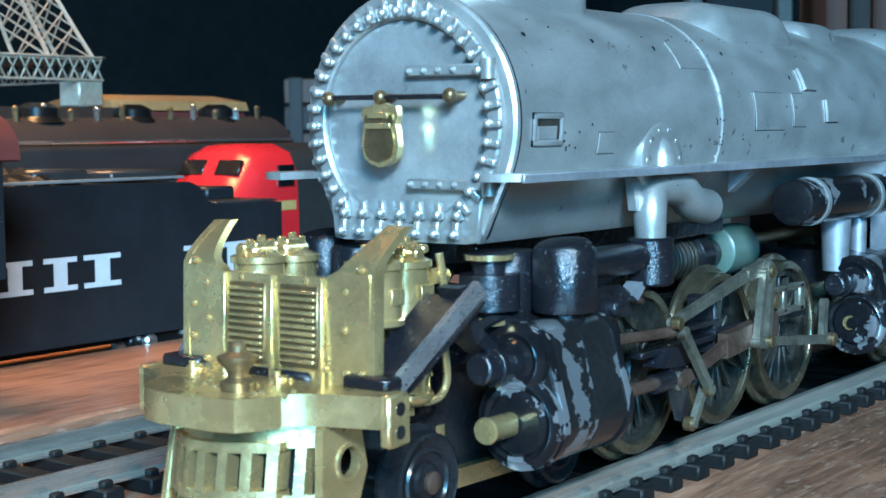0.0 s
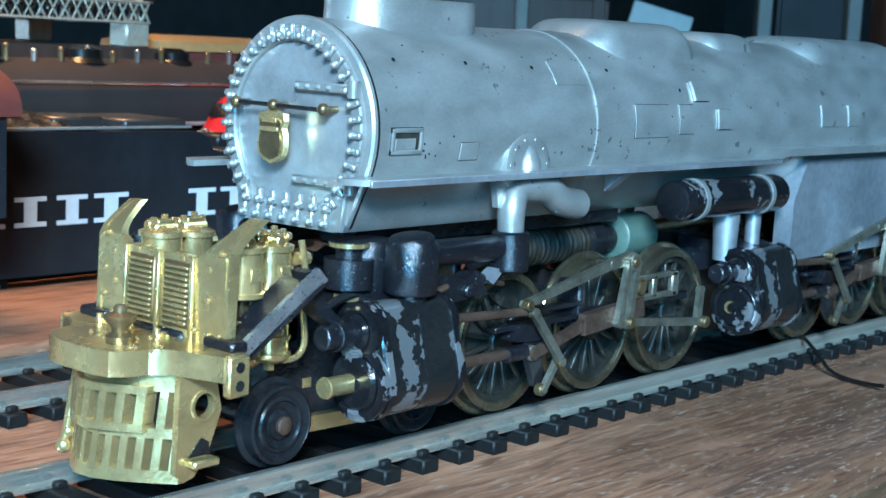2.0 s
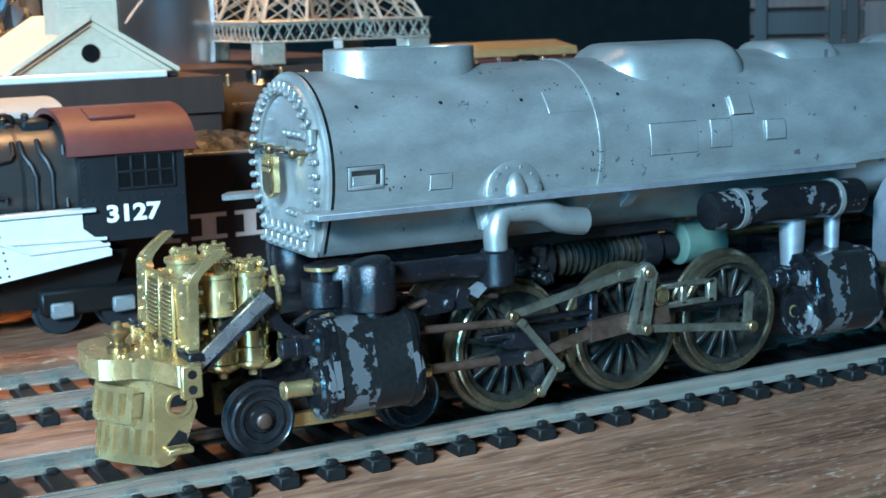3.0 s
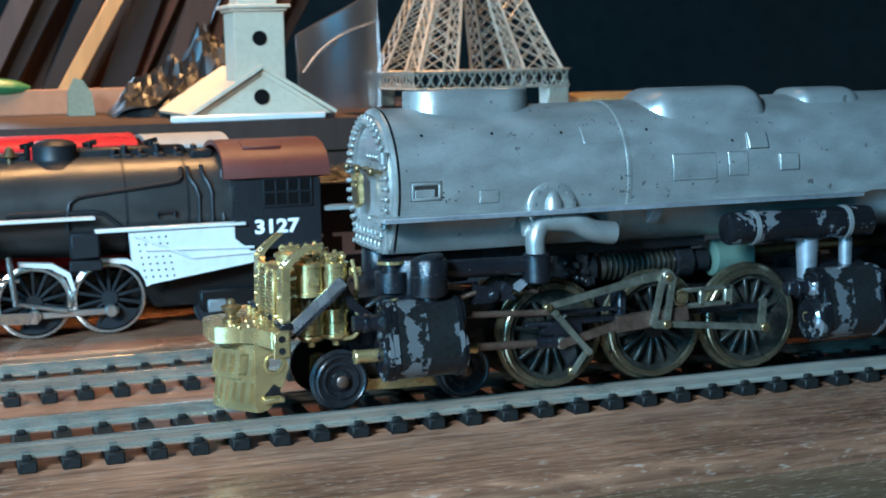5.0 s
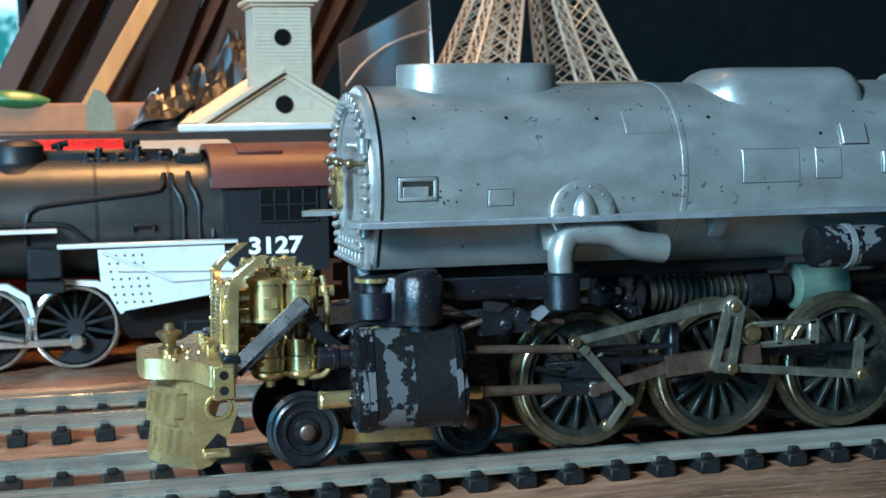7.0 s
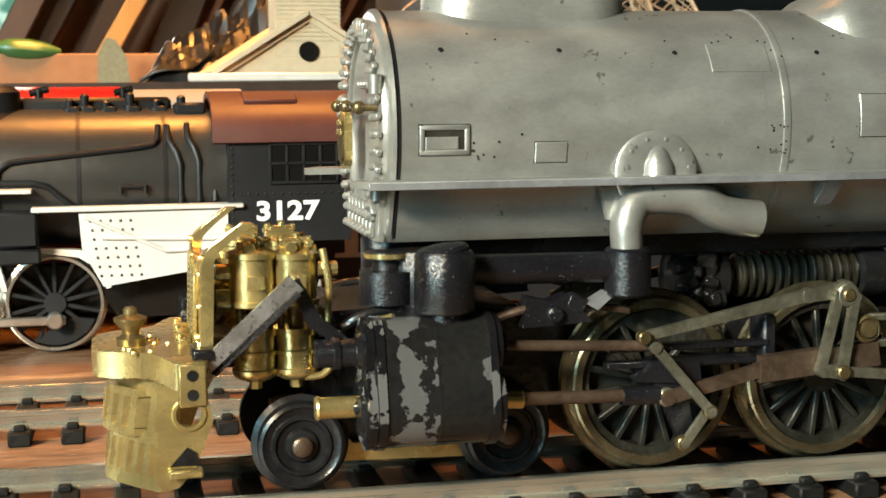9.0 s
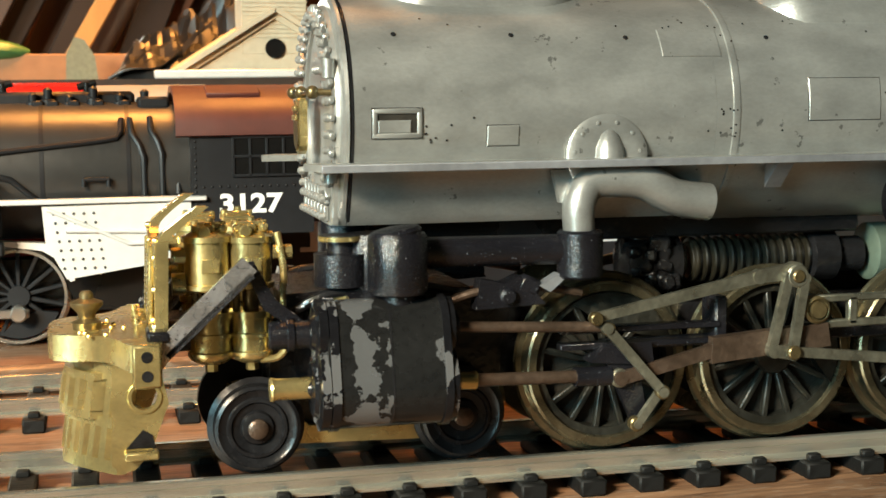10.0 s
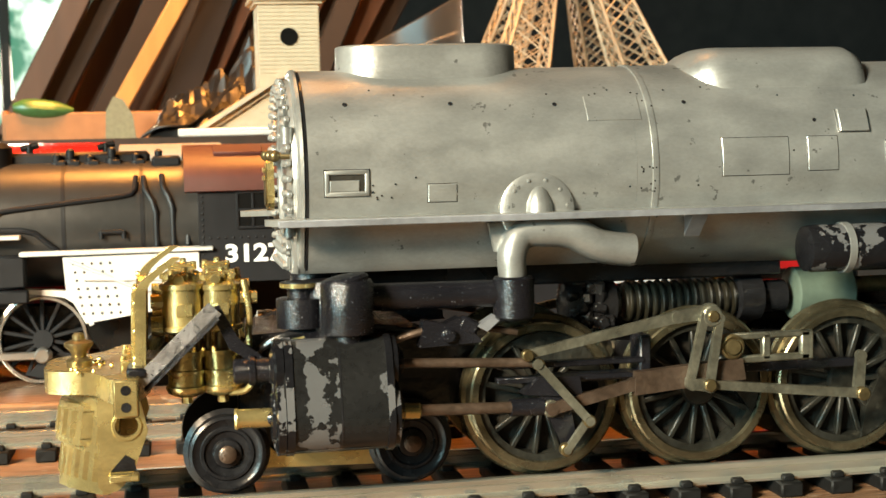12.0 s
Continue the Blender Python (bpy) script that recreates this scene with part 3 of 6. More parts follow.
for side in (-1, 1):
    for x0, x1, z0, z1, r in ((12.4, 17.8, 40.95, 44.1, BR), (25.0, 28.6, 39.95, 42.15, BR), (62.7, 71.6, 42.2, 46.9, BR + 0.25), (74.2, 78.3, 42.6, 46.9, BR + 0.28), (78.7, 82.7, 47.4, 50.2, BR + 0.3), (85.0, 89.0, 43.2, 46.2, BR + 0.32)):
        part("grimy_joint", shell_plate(x0 - 0.08, x1 + 0.08, z0 - 0.08, z1 + 0.08, 0.03, 0.01, side, r), DEEP_BLACK, loco, "dirt line round the panel", angle=12)
    part("cast_patch", shell_plate(45.6, 52.6, 49.4, 52.4, 0.2, 0.06, side), CAST, loco, angle=12)
    part("belly_plug", Solid().spin((17.8, side * 9.95, 34.4), (0, side, 0), [(0, 0.5), (0.1, 0.5), (0.12, 0.36), (0.02, 0.28), (0.02, 0)], 14), CAST, loco)
    hatch = part("hatch_frame", frame_plate(12.4, 17.8, 40.95, 44.1, 0.55, 0.3, side), CAST, loco)
    # Floor coloured dark for the shadow and grime inside the slot.
    part("hatch_floor", shell_plate(12.9, 17.3, 41.45, 43.6, 0.05, 0.02, side), DARK_FILL, hatch, "slot floor darkened as shadow and grime", angle=12)
    part("hatch_slide", shell_plate(13.0, 16.6, 41.5, 42.85, 0.22, 0.12, side), CAST, hatch, angle=12)
    part("washout_plate", shell_plate(25.0, 28.6, 39.95, 42.15, 0.14, 0.12, side), CAST, loco, angle=12)
    part("access_panel", shell_plate(62.7, 71.6, 42.2, 46.9, 0.13, 0.05, side, BR + 0.27), CAST, loco, angle=12)
    part("access_panel", shell_plate(74.2, 78.3, 42.6, 46.9, 0.13, 0.05, side, BR + 0.3), CAST, loco, angle=12)
    part("step_box", shell_plate(78.7, 82.7, 47.4, 50.2, 0.5, 0.08, side, BR + 0.3), CAST, loco, angle=12)
    part("step_box", shell_plate(85.0, 89.0, 43.2, 46.2, 0.4, 0.08, side, BR + 0.32), CAST, loco, angle=12)
    part("access_panel", shell_plate(119, 127, 43.2, 46.9, 0.2, 0.12, side, BR + 0.5), CAST, loco, angle=12)
    part("access_panel", shell_plate(129, 133, 43.2, 46.9, 0.2, 0.12, side, BR + 0.56), CAST, loco, angle=12)
# Flat black discs draw the dark of the pits; nothing is sunk.
hole = mesh_of("casting_pit", Solid().spin((0, 0, 0), (0, -1, 0), [(0, 0.30), (0.06, 0.27), (0.08, 0)], 10), DEEP_BLACK)
for x, z in ((15.4, 52.0), (28.5, 51.9), (41.7, 51.6), (58.6, 51.6), (75.6, 49.0), (82.0, 52.0), (92.0, 52.2), (101.0, 51.0), (115.0, 52.0)):
    p, turn = on_shell(x, z, -1, BR + (0.24 if x > 54 else 0.1))
    piece("casting_pit", hole, loco, p, turn)
rng = random.Random(4)
# Smaller black discs laid on the shell draw the pocks.
pock = mesh_of("pock_mark", Solid().spin((0, 0, 0), (0, -1, 0), [(0, 0.13), (0.05, 0.1), (0.06, 0)], 6), DEEP_BLACK)
for k in range(46):
    x, z = rng.choice([(rng.uniform(46, 53.5), rng.uniform(50.5, 53.5)), (rng.uniform(52, 54), rng.uniform(39.5, 44)), (rng.uniform(12, 120), rng.uniform(40, 54)), (rng.uniform(17, 21), rng.uniform(40, 42.5))])
    p, turn = on_shell(x, z, -1, BR + (0.28 if x > 53.4 else 0.1))
    piece("pock_mark", pock, loco, p, turn)
# bolted steam pipe cover above the running board and rivets by the seam
cover = Solid().spin((38.6, -12.3, 38.6), (0, -1, 0.03), [(0, 4.7), (1.0, 4.7), (1.15, 4.5), (1.2, 3.3), (1.22, 0)], 40)
cover = part("pipe_cover", cover, CAST, loco, "round bolted steam pipe cover")
part("pipe_stub", Solid().spin((38.8, -12.9, 38.0), (0, -0.05, 1), [(0, 1.9), (1.6, 1.7), (3.0, 1.05), (3.5, 0.5), (3.6, 0)], 20), CAST, cover)
rivet = mesh_of("rivet", Solid().spin((0, 0.1, 0), (0, -1, 0), [(0, 0.26), (0.06, 0.22), (0.09, 0.1), (0.1, 0)], 8), CAST)
for k in range(6):
    a = radians(8 + k * 33)
    piece("rivet", rivet, loco, (38.6 + 3.8 * math.cos(a), -13.55, 38.6 + 3.8 * math.sin(a)))
for x, z in ((46.0, 41.0), (47.6, 42.8), (49.0, 40.4), (50.2, 42.2), (46.4, 44.0), (49.6, 44.4), (51.6, 41.0)):
    q, turn = on_shell(x, z, -1, BR + 0.1)
    piece("rivet", rivet, loco, q, turn)

# running boards
for side in (-1, 1):
    def board(x0, x1, top, thick, y0, y1, tip):
        pts = [(x0, side * (y0 + 1.2)), (x0 + tip, side * y1), (x1, side * y1), (x1, side * y0), (x0, side * y0)]
        return Solid().prism(pts, "z", top - thick, top)
    rb = part("running_board", board(5.2 if side < 0 else 3.6, 102, 38.4, 0.75, 12.0, 16.0, 2.0), CAST, loco, "narrow cast running board")
    part("edge_angle", Solid().box((54, side * 15.9, 37.95), (95, 0.4, 0.85), 0.15), CAST_DARK, rb)
    part("upper_board", Solid().prism([(98, 38.4), (103, 39.9), (220, 39.9), (220, 38.7), (103.5, 38.7), (99.5, 37.65)], "y", side * 12.5, side * 16.0), CAST, loco, "stepped-up rear running board")
    part("board_support", Solid().prism([(12.0 * side, 37.6), (15.5 * side, 37.6), (12.0 * side, 34.6)], "x", 58, 60), CAST_DARK, rb)

# steam pipe elbow, belly posts and reservoir
for side in (-1, 1):
    elbow = smooth_path([(35.2, side * 13.6, 30.6), (35.2, side * 13.6, 33.4), (36.6, side * 13.1, 35.6), (39.6, side * 13.1, 36.0), (43.2, side * 13.0, 35.6), (46.6, side * 12.8, 33.9), (50.9, side * 12.6, 33.2)], 5)
    radii = [1.75 + 0.35 * min(1.0, i / len(elbow) * 1.5) for i in range(len(elbow))]
    pipe = part("steam_pipe", Solid().pipe(elbow, 2, 16, radii), CAST, loco, "bent cast steam pipe")
    part("pipe_web", Solid().prism([(32.4, 37.2), (37.0, 37.2), (35.0, 33.4), (33.2, 33.6)], "y", side * 12.0, side * 13.0), CAST, pipe)
    part("pipe_socket", Solid().spin((35.3, side * 13.6, 25.3), (0, 0, 1), [(0, 2.2), (0.3, 2.55), (5.0, 2.55), (5.3, 2.3), (5.31, 0.9), (7.0, 0.9)], 24), BLACK_METAL, loco, "stubby black pipe socket")
    part("crossover_pipe", Solid().rod((15, side * 12.4, 28.6), (35, side * 13.2, 28.5), 1.7), BLACK_METAL, loco, "straight black crossover pipe")
    part("sand_canister", Solid().spin((14.5, side * 15.4, 24.6), (0, 0, 1), [(0, 1.9), (0.1, 3.0), (0.5, 3.2), (6.0, 3.2), (6.5, 2.9), (6.6, 2.4)], 28), BLACK_METAL, loco, "stubby crackle-black canister")
    part("sand_canister", Solid().spin((13.1, side * 9.3, 24.5), (0, 0, 1), [(0, 3.0), (0.4, 3.3), (5.6, 3.3), (6.1, 3.0), (6.15, 0)], 28), BLACK_METAL, loco, "stubby crackle-black canister")
    part("canister_lid", Solid().spin((14.4, side * 15.4, 30.5), (-0.16, 0, 1), [(0, 2.7), (0.7, 2.8), (1.05, 2.5), (1.2, 1.6), (1.25, 0)], 26), BLACK_METAL, loco, "tilted round canister lid")
    part("canister_foot", Solid().rod((14.5, side * 15.4, 22.6), (14.5, side * 15.4, 24.7), 2.0, b_edge=0.2).rod((13.1, side * 9.3, 22.6), (13.1, side * 9.3, 24.7), 2.2, b_edge=0.2), BLACK_METAL, loco)
    part("feed_pipe", Solid().pipe(smooth_path([(4.0, side * 10.5, 22.4), (8.0, side * 11.4, 24.4), (18, side * 11.0, 24.6), (24, side * 11.6, 23.6), (31, side * 11.0, 23.4)], 5), 0.55, 8), DEEP_BLACK, loco)
    part("feed_pipe", Solid().pipe(smooth_path([(19, side * 12.2, 22.6), (24, side * 13.0, 24.2), (30, side * 12.4, 24.4), (36, side * 12.0, 23.4)], 5), 0.45, 8), ROD_BROWN, loco)
    lump = Solid().prism([(23.4, 22.2), (24.0, 25.6), (26.6, 25.0), (28.4, 25.8), (31.4, 22.6)], "y", side * 11.2, side * 13.6)
    lump.box((29.6, side * 12.8, 24.6), (2.6, 1.8, 2.0), 0.4, Matrix.Rotation(radians(24), 4, "Y")).rod((27.0, side * 13.4, 23.6), (27.0, side * 14.4, 23.6), 0.9, b_edge=0.2)
    part("lift_bracket", lump, BLACK_METAL, loco, "lumpy black casting behind the cylinder")
    part("bracket_tip", Solid().prism([(30.6, 24.6), (32.8, 25.9), (33.8, 25.6), (31.8, 23.9)], "y", side * 12.0, side * 14.0), CAST_DARK, loco)
    tank = Solid().spin((73.4, side * 13.6, 32.6), (1, 0, 0), [(0, 2.4), (0.2, 2.9), (0.9, 3.05), (30.2, 3.05), (31.0, 2.9), (31.3, 2.0), (31.4, 0)], 28)
    tank = part("air_reservoir", tank, WORN_BLACK, loco, "black air reservoir with paint chipped to bare metal")
    for x in (78.4, 98.4):
        part("band", Solid().spin((x, side * 13.6, 32.6), (1, 0, 0), [(0, 3.0), (0, 3.3), (0.9, 3.3), (0.9, 3.0)], 28), CAST, tank, "bare metal tank band")
    for x in (91.8, 100.4):
        part("tank_post", Solid().spin((x, side * 12.4, 22.2), (0, 0, 1), [(0, 1.8), (6.0, 2.1), (7.6, 2.2)] if x < 95 else [(0, 1.2), (7.8, 1.3)], 18), CAST_DARK, loco, "bare metal post under the reservoir")
    part("firebox_side", Solid().prism([(112, 20.5), (112, 30.5), (116, 37.5), (220, 37.5), (220, 20.5)], "y", side * 10.0, side * 13.4), CAST_DARK, loco, "deep grey firebox side")

# Added black block stands in for the shaded gap below the boiler.
part("gap_filler", Solid().box((46, 0, 29.85), (58, 6.4, 3.1), 0.3), DEEP_BLACK, loco, "black block added to darken the gap under the boiler")

# drive line between the engines
joint = Solid().spin((44.8, 0, 25.2), (1, 0, 0), [(0, 1.5), (0.4, 3.0), (2.6, 3.4), (3.0, 2.3), (4.4, 2.4), (4.8, 3.4), (7.2, 3.3), (8.2, 2.0)], 14)
rng = random.Random(12)
for k in range(15):
    spin = Matrix.Rotation(rng.uniform(0, 3), 4, "X") @ Matrix.Rotation(rng.uniform(0, 3), 4, "Z")
    joint.box((45.8 + rng.uniform(0, 6.2), -2.5 + rng.uniform(-0.5, 0.5), 25.2 + rng.uniform(-2.4, 2.4)), (rng.uniform(1.2, 2.6), rng.uniform(1.2, 2.2), rng.uniform(1.2, 2.6)), 0.55, spin)
joint.rod((47.2, -1.0, 27.8), (47.2, -1.0, 30.4), 1.9, b_edge=0.3)
joint = part("universal_joint", joint, DEEP_BLACK, loco, "lumpy oily black universal joint")
prof = [(0, 2.2)]
for k in range(14):
    prof += [(0.15 + k * 1.12, 2.25), (0.35 + k * 1.12, 2.68 + 0.08 * (k % 3)), (0.55 + k * 1.12, 2.76 + 0.08 * (k % 3)), (0.8 + k * 1.12, 2.7), (1.0 + k * 1.12, 2.52)]
part("ribbed_sleeve", Solid().spin((53.6, 0, 25.2), (1, 0, 0), prof, 22), SLEEVE, loco, "ribbed brown-black flexible sleeve")
part("coupling_collar", Solid().spin((69.2, 0, 25.2), (1, 0, 0), [(0, 2.4), (0.4, 3.2), (3.6, 3.2), (4.2, 2.2), (7.4, 2.2), (7.6, 1.4)], 20), DEEP_BLACK, loco, "black drive collar")
part("drive_bushing", Solid().spin((77.6, 0, 25.4), (1, 0, 0), [(0, 3.2), (0.3, 3.6), (8.2, 3.6), (8.6, 3.2), (8.62, 0)], 26), GREEN, loco, "pale jade-green plastic drive bushing")
part("drive_shaft", Solid().rod((86, 0, 26.2), (118, 0, 26.6), 1.15), BRASS_DARK, loco, "dull brass drive shaft")


# wheels
def pilot_wheel(side):
    s = Solid().spin((0, side * 7.2, 0), (0, side, 0), [(0, 3.0), (0, 5.25), (0.5, 5.35), (0.8, 4.75), (2.3, 4.65), (2.5, 4.3), (2.3, 4.1), (2.15, 3.4), (2.4, 3.2), (2.4, 2.9), (2.1, 2.7), (1.9, 1.9), (2.3, 1.7), (2.5, 1.2), (2.5, 0)], 40)
    return s


PILOT = {side: mesh_of("tyre", pilot_wheel(side), PLASTIC) for side in (-1, 1)}
HUB = {side: mesh_of("hub_cap", Solid().spin((0, side * 9.6, 0), (0, side, 0), [(0, 1.1), (0.5, 1.1), (0.7, 0.85), (0.72, 0)], 18), ROD_BROWN) for side in (-1, 1)}


def driver_solids(side, weight):
    tyre = Solid().spin((0, side * 6.9, 0), (0, side, 0), [(0, 8.4), (0, 10.4), (0.5, 10.55), (0.85, 10.3), (1.0, 9.75), (2.75, 9.55), (2.95, 9.3), (2.95, 8.5), (2.7, 8.35), (0, 8.4)], 56)
    centre = Solid()
    centre.spin((0, side * 7.2, 0), (0, side, 0), [(0, 2.4), (2.0, 2.4), (2.4, 2.1), (2.6, 1.0), (2.6, 0)], 20)
    centre.spin((0, side * 7.4, 0), (0, side, 0), [(0, 7.3), (0, 8.45), (1.8, 8.45), (1.8, 7.5), (0, 7.3)], 40)
    if weight:
        pts = [(8.2 * math.sin(radians(b)), 8.2 * math.cos(radians(b))) for b in range(-50, 51, 10)] + [(2.6, 4.4), (-2.6, 4.4)]
        centre.prism(pts, "y", side * 8.0, side * 9.5)
    return tyre, centre


DRIVE = {}
# Added disc: dark fill for the shaded frame behind the spokes.
BACK = {side: mesh_of("dark_backing_disc", Solid().spin((0, side * 6.95, 0), (0, side, 0), [(0, 0), (0, 8.42), (0.5, 8.42), (0.51, 0)], 40), DARK_FILL) for side in (-1, 1)}
for side in (-1, 1):
    ty, ce = driver_solids(side, True)
    DRIVE[side] = (mesh_of("tyre", ty, TYRE), mesh_of("wheel_centre", ce, SPOKE), mesh_of("spoke", Solid().box((0, side * 8.6, 5.3), (0.75, 1.0, 6.8), 0.2), SPOKE))


def axle_set(x, z, pilot, turn_deg, parent):
    for side in (-1, 1):
        turn = Matrix.Rotation(radians(turn_deg), 4, "Y")
        if pilot:
            w = piece("pilot_wheel", PILOT[side], parent, (x, 0, z))
            w["label"] = "small black plastic pilot wheel"
            c = new("hub_cap", HUB[side])
            c.parent = w
        else:
            w = piece("driving_wheel", DRIVE[side][0], parent, (x, 0, z), turn)
            w["label"] = "spoked driving wheel with bronzed tyre"
            c = new("wheel_centre", DRIVE[side][1])
            c.parent = w
            c = new("dark_backing_disc", BACK[side])
            c.parent = w
            for k in range(15):
                c = new("spoke", DRIVE[side][2])
                c.parent = w
                c.matrix_basis = Matrix.Rotation(2 * math.pi * k / 15, 4, "Y")
    part("axle", Solid().rod((x, -7.2, z), (x, 7.2, z), 1.3), DEEP_BLACK, parent)


def gear(dx, parent, full):
    """Cylinders, frame, rods and valve gear of one engine unit, dx along from the leading one."""
    for side in (-1, 1):
        def P(x, y, z):
            return (x + dx, side * y, z)
        # cylinder block: the valve chest above and the cylinder below in one sheath
        c1, r1, c2, r2 = (15.4, 21.0), 3.3, (15.8, 15.1), 4.4
        pts = [(c1[0] + r1 * math.cos(radians(a)), c1[1] + r1 * math.sin(radians(a))) for a in range(12, 181, 12)]
        pts += [(c2[0] + r2 * math.cos(radians(a)), c2[1] + r2 * math.sin(radians(a))) for a in range(184, 367, 12)]
        rings = []
        for x, g in ((6.4, -0.35), (6.7, 0.0), (19.2, 0.0), (19.5, -0.35)):
            rings.append([P(x, c2[0] + (p[0] - c2[0]) * (1 + g / 4), 17.5 + (p[1] - 17.5) * (1 + g / 7)) for p in pts])
        mid = P(12.95, 15.6, 17.6)
        block = piece("cylinder_block", mesh_of("cylinder_block", Solid().loft(rings), CYLINDER, mid, 35), parent, mid)
        block["label"] = "cylinder block, black paint chipped to bare metal"
        for x0, x1, g, mat in ((6.6, 7.5, 0.22, WORN_BLACK), (18.5, 19.3, 0.22, WORN_BLACK), (12.9, 13.1, 0.05, DEEP_BLACK)):
            ring = [(c2[0] + (p[0] - c2[0]) * (1 + g / 4.4), 17.6 + (p[1] - 17.6) * (1 + g / 6.7)) for p in pts]
            part("flange" if mat is WORN_BLACK else "seam", Solid().prism([(side * a, b) for a, b in ring], "x", x0 + dx, x1 + dx), mat, block, angle=35)
        for c, r in ((c1, r1), (c2, r2)):
            head = Solid().spin(P(6.5, c[0], c[1]), (-1, 0, 0), [(0, r + 0.1), (0.9, r + 0.15), (1.05, r - 0.5), (1.2, r - 0.7), (1.0, r - 1.2), (1.5, r - 1.6), (1.6, 0.9), (2.1, 0.7), (2.1, 0)], 30)
            part("cylinder_head", head, WORN_BLACK, block, "round cylinder head with bare metal rim")
            part("rear_head", Solid().spin(P(19.4, c[0], c[1]), (1, 0, 0), [(0, r), (0.6, r - 0.1), (0.8, r - 0.9), (1.6, 1.1), (1.7, 0)], 24), WORN_BLACK, block)
        part("saddle", Solid().prism([(side * 2, 18), (side * 13, 21.5), (side * 15.2, 23.8), (side * 12, 24.6), (side * 2, 24.8)], "x", 9.5 + dx, 19.5 + dx), BLACK_METAL, block)
        part("tail_rod_tube", Solid().spin(P(0.7, 15.4, 15.1), (1, 0, 0), [(0, 0.75), (0, 1.2), (0.25, 1.3), (0.6, 1.15), (5.4, 1.15)] if full else [(4, 0.7), (4, 1.0), (6, 1.0)], 18), BRASS, parent, "short brass tube in front of the cylinder")
        part("valve_stem_guide", Solid().rod(P(0.8, 14.6, 20.7), P(6.0, 15.0, 20.7), 1.5, n=16, b_edge=0.2).rod(P(2.6, 14.7, 20.7), P(3.4, 14.7, 20.7), 1.8, n=16, b_edge=0.1), BLACK_METAL, parent)
        # piston and valve rods
        gland = part("piston_gland", Solid().rod(P(20.6, 15.4, 15.0), P(23.0, 15.4, 14.9), 1.05, b_edge=0.15), BRASS, parent, "short brass piston gland")
        part("piston_rod", Solid().rod(P(22.8, 15.4, 14.9), P(36, 14.4, 14.4), 0.72), ROD_BROWN, parent, "brown steel piston rod")
        part("valve_rod", Solid().rod(P(20.2, 15.4, 20.8), P(38.0, 15.6, 20.0), 0.6), ROD_BROWN, parent, "thin brown valve rod")
        # crosshead on its guide bars
        cross = Solid().prism([(36.0 + dx, 16.0), (43.5 + dx, 15.4), (43.2 + dx, 18.0), (38.0 + dx, 18.0)], "y", side * 12.2, side * 15.0)
        cross.prism([(38.0 + dx, 15.9), (41.8 + dx, 15.9), (42.9 + dx, 9.2), (41.0 + dx, 9.2)], "y", side * 13.6, side * 14.6)
        cross.rod(P(34.4, 14.4, 14.4), P(38.6, 14.2, 14.3), 1.1)
        cross = part("crosshead", cross, BLACK_METAL, parent, "dark cast crosshead with drop arm")
        part("crosshead_pin", Solid().rod(P(39.5, 14.4, 14.1), P(39.5, 15.2, 14.1), 1.1, b_edge=0.2).rod(P(39.5, 15.0, 14.1), P(39.5, 15.5, 14.1), 0.5), ROD, cross, "bright crosshead pin")
        for z in (19.2, 17.4):
            part("guide_bar", Solid().box(P(42.5, 13.0, z + 0.2), (19, 1.6, 0.75), 0.12), BLACK_METAL, parent)
        part("guide_yoke", Solid().box(P(52.2, 11.6, 19.0), (1.6, 4.0, 7.0), 0.3), BLACK_METAL, parent)

        def flat(a, b, w0, w1, y, thick=0.8):
            a, b = Vector((a[0] + dx, 0, a[1])), Vector((b[0] + dx, 0, b[1]))
            d = (b - a).normalized()
            n = Vector((-d.z, 0, d.x))
            s = Solid().prism([(q.x, q.z) for q in (a + n * w0, b + n * w1, b - n * w1, a - n * w0)], "y", side * y, side * (y + thick))
            for c, w in ((a, w0), (b, w1)):
                s.rod((c.x, side * (y - 0.05), c.z), (c.x, side * (y + thick + 0.05), c.z), w * 1.15, n=16)
            return s

        def pin(x, z, y, r=0.62):
            return Solid().rod(P(x, y - 0.5, z), P(x, y + 0.7, z), r, n=14, b_edge=0.15)
        main = flat((39.5, 14.1), (50.0, 16.6), 0.7, 0.75, 14.8)
        part("main_rod", main, ROD_BROWN, parent, "brown steel main rod")
        part("main_rod_web", Solid().prism([(50.0 + dx, 15.3), (50.2 + dx, 18.2), (64.2 + dx, 19.3), (64.6 + dx, 16.6)], "y", side * 14.5, side * 15.9), ROD_BROWN, parent, "broad brown main rod shank")
        part("side_rod", Solid().box(P(60.2, 11.6, 17.4), (44, 0.9, 1.3), 0.2), BLACK_METAL, parent, "dark coupling rod")
        lever = part("combination_lever", flat((37.4, 20.0), (43.9, 12.6), 0.55, 0.5, 16.2), ROD, parent, "slim nickel combination lever")
        part("pin", pin(36.2, 21.1, 16.3, 0.75), BRASS_DARK, lever)
        part("pin", pin(37.6, 19.9, 16.3, 0.75), BRASS_DARK, lever)
        part("pin", pin(43.9, 12.6, 16.3, 0.8), BRASS_DARK, lever)
        part("union_link", flat((43.9, 12.6), (41.2, 9.0), 0.42, 0.42, 15.4), ROD, parent, "short nickel union link")
        part("pin", pin(41.2, 9.0, 15.3, 0.85), BRASS_DARK, parent)
        part("radius_rod", flat((36.2, 21.1), (55.6, 24.9), 0.5, 0.7, 15.4), ROD, parent, "long slim nickel radius rod")
        part("radius_rod_end", flat((55.6, 24.9), (59.9, 25.4), 0.72, 0.92, 15.33, 0.96), ROD, parent)
        # expansion link, an open loop
        lk = Solid()
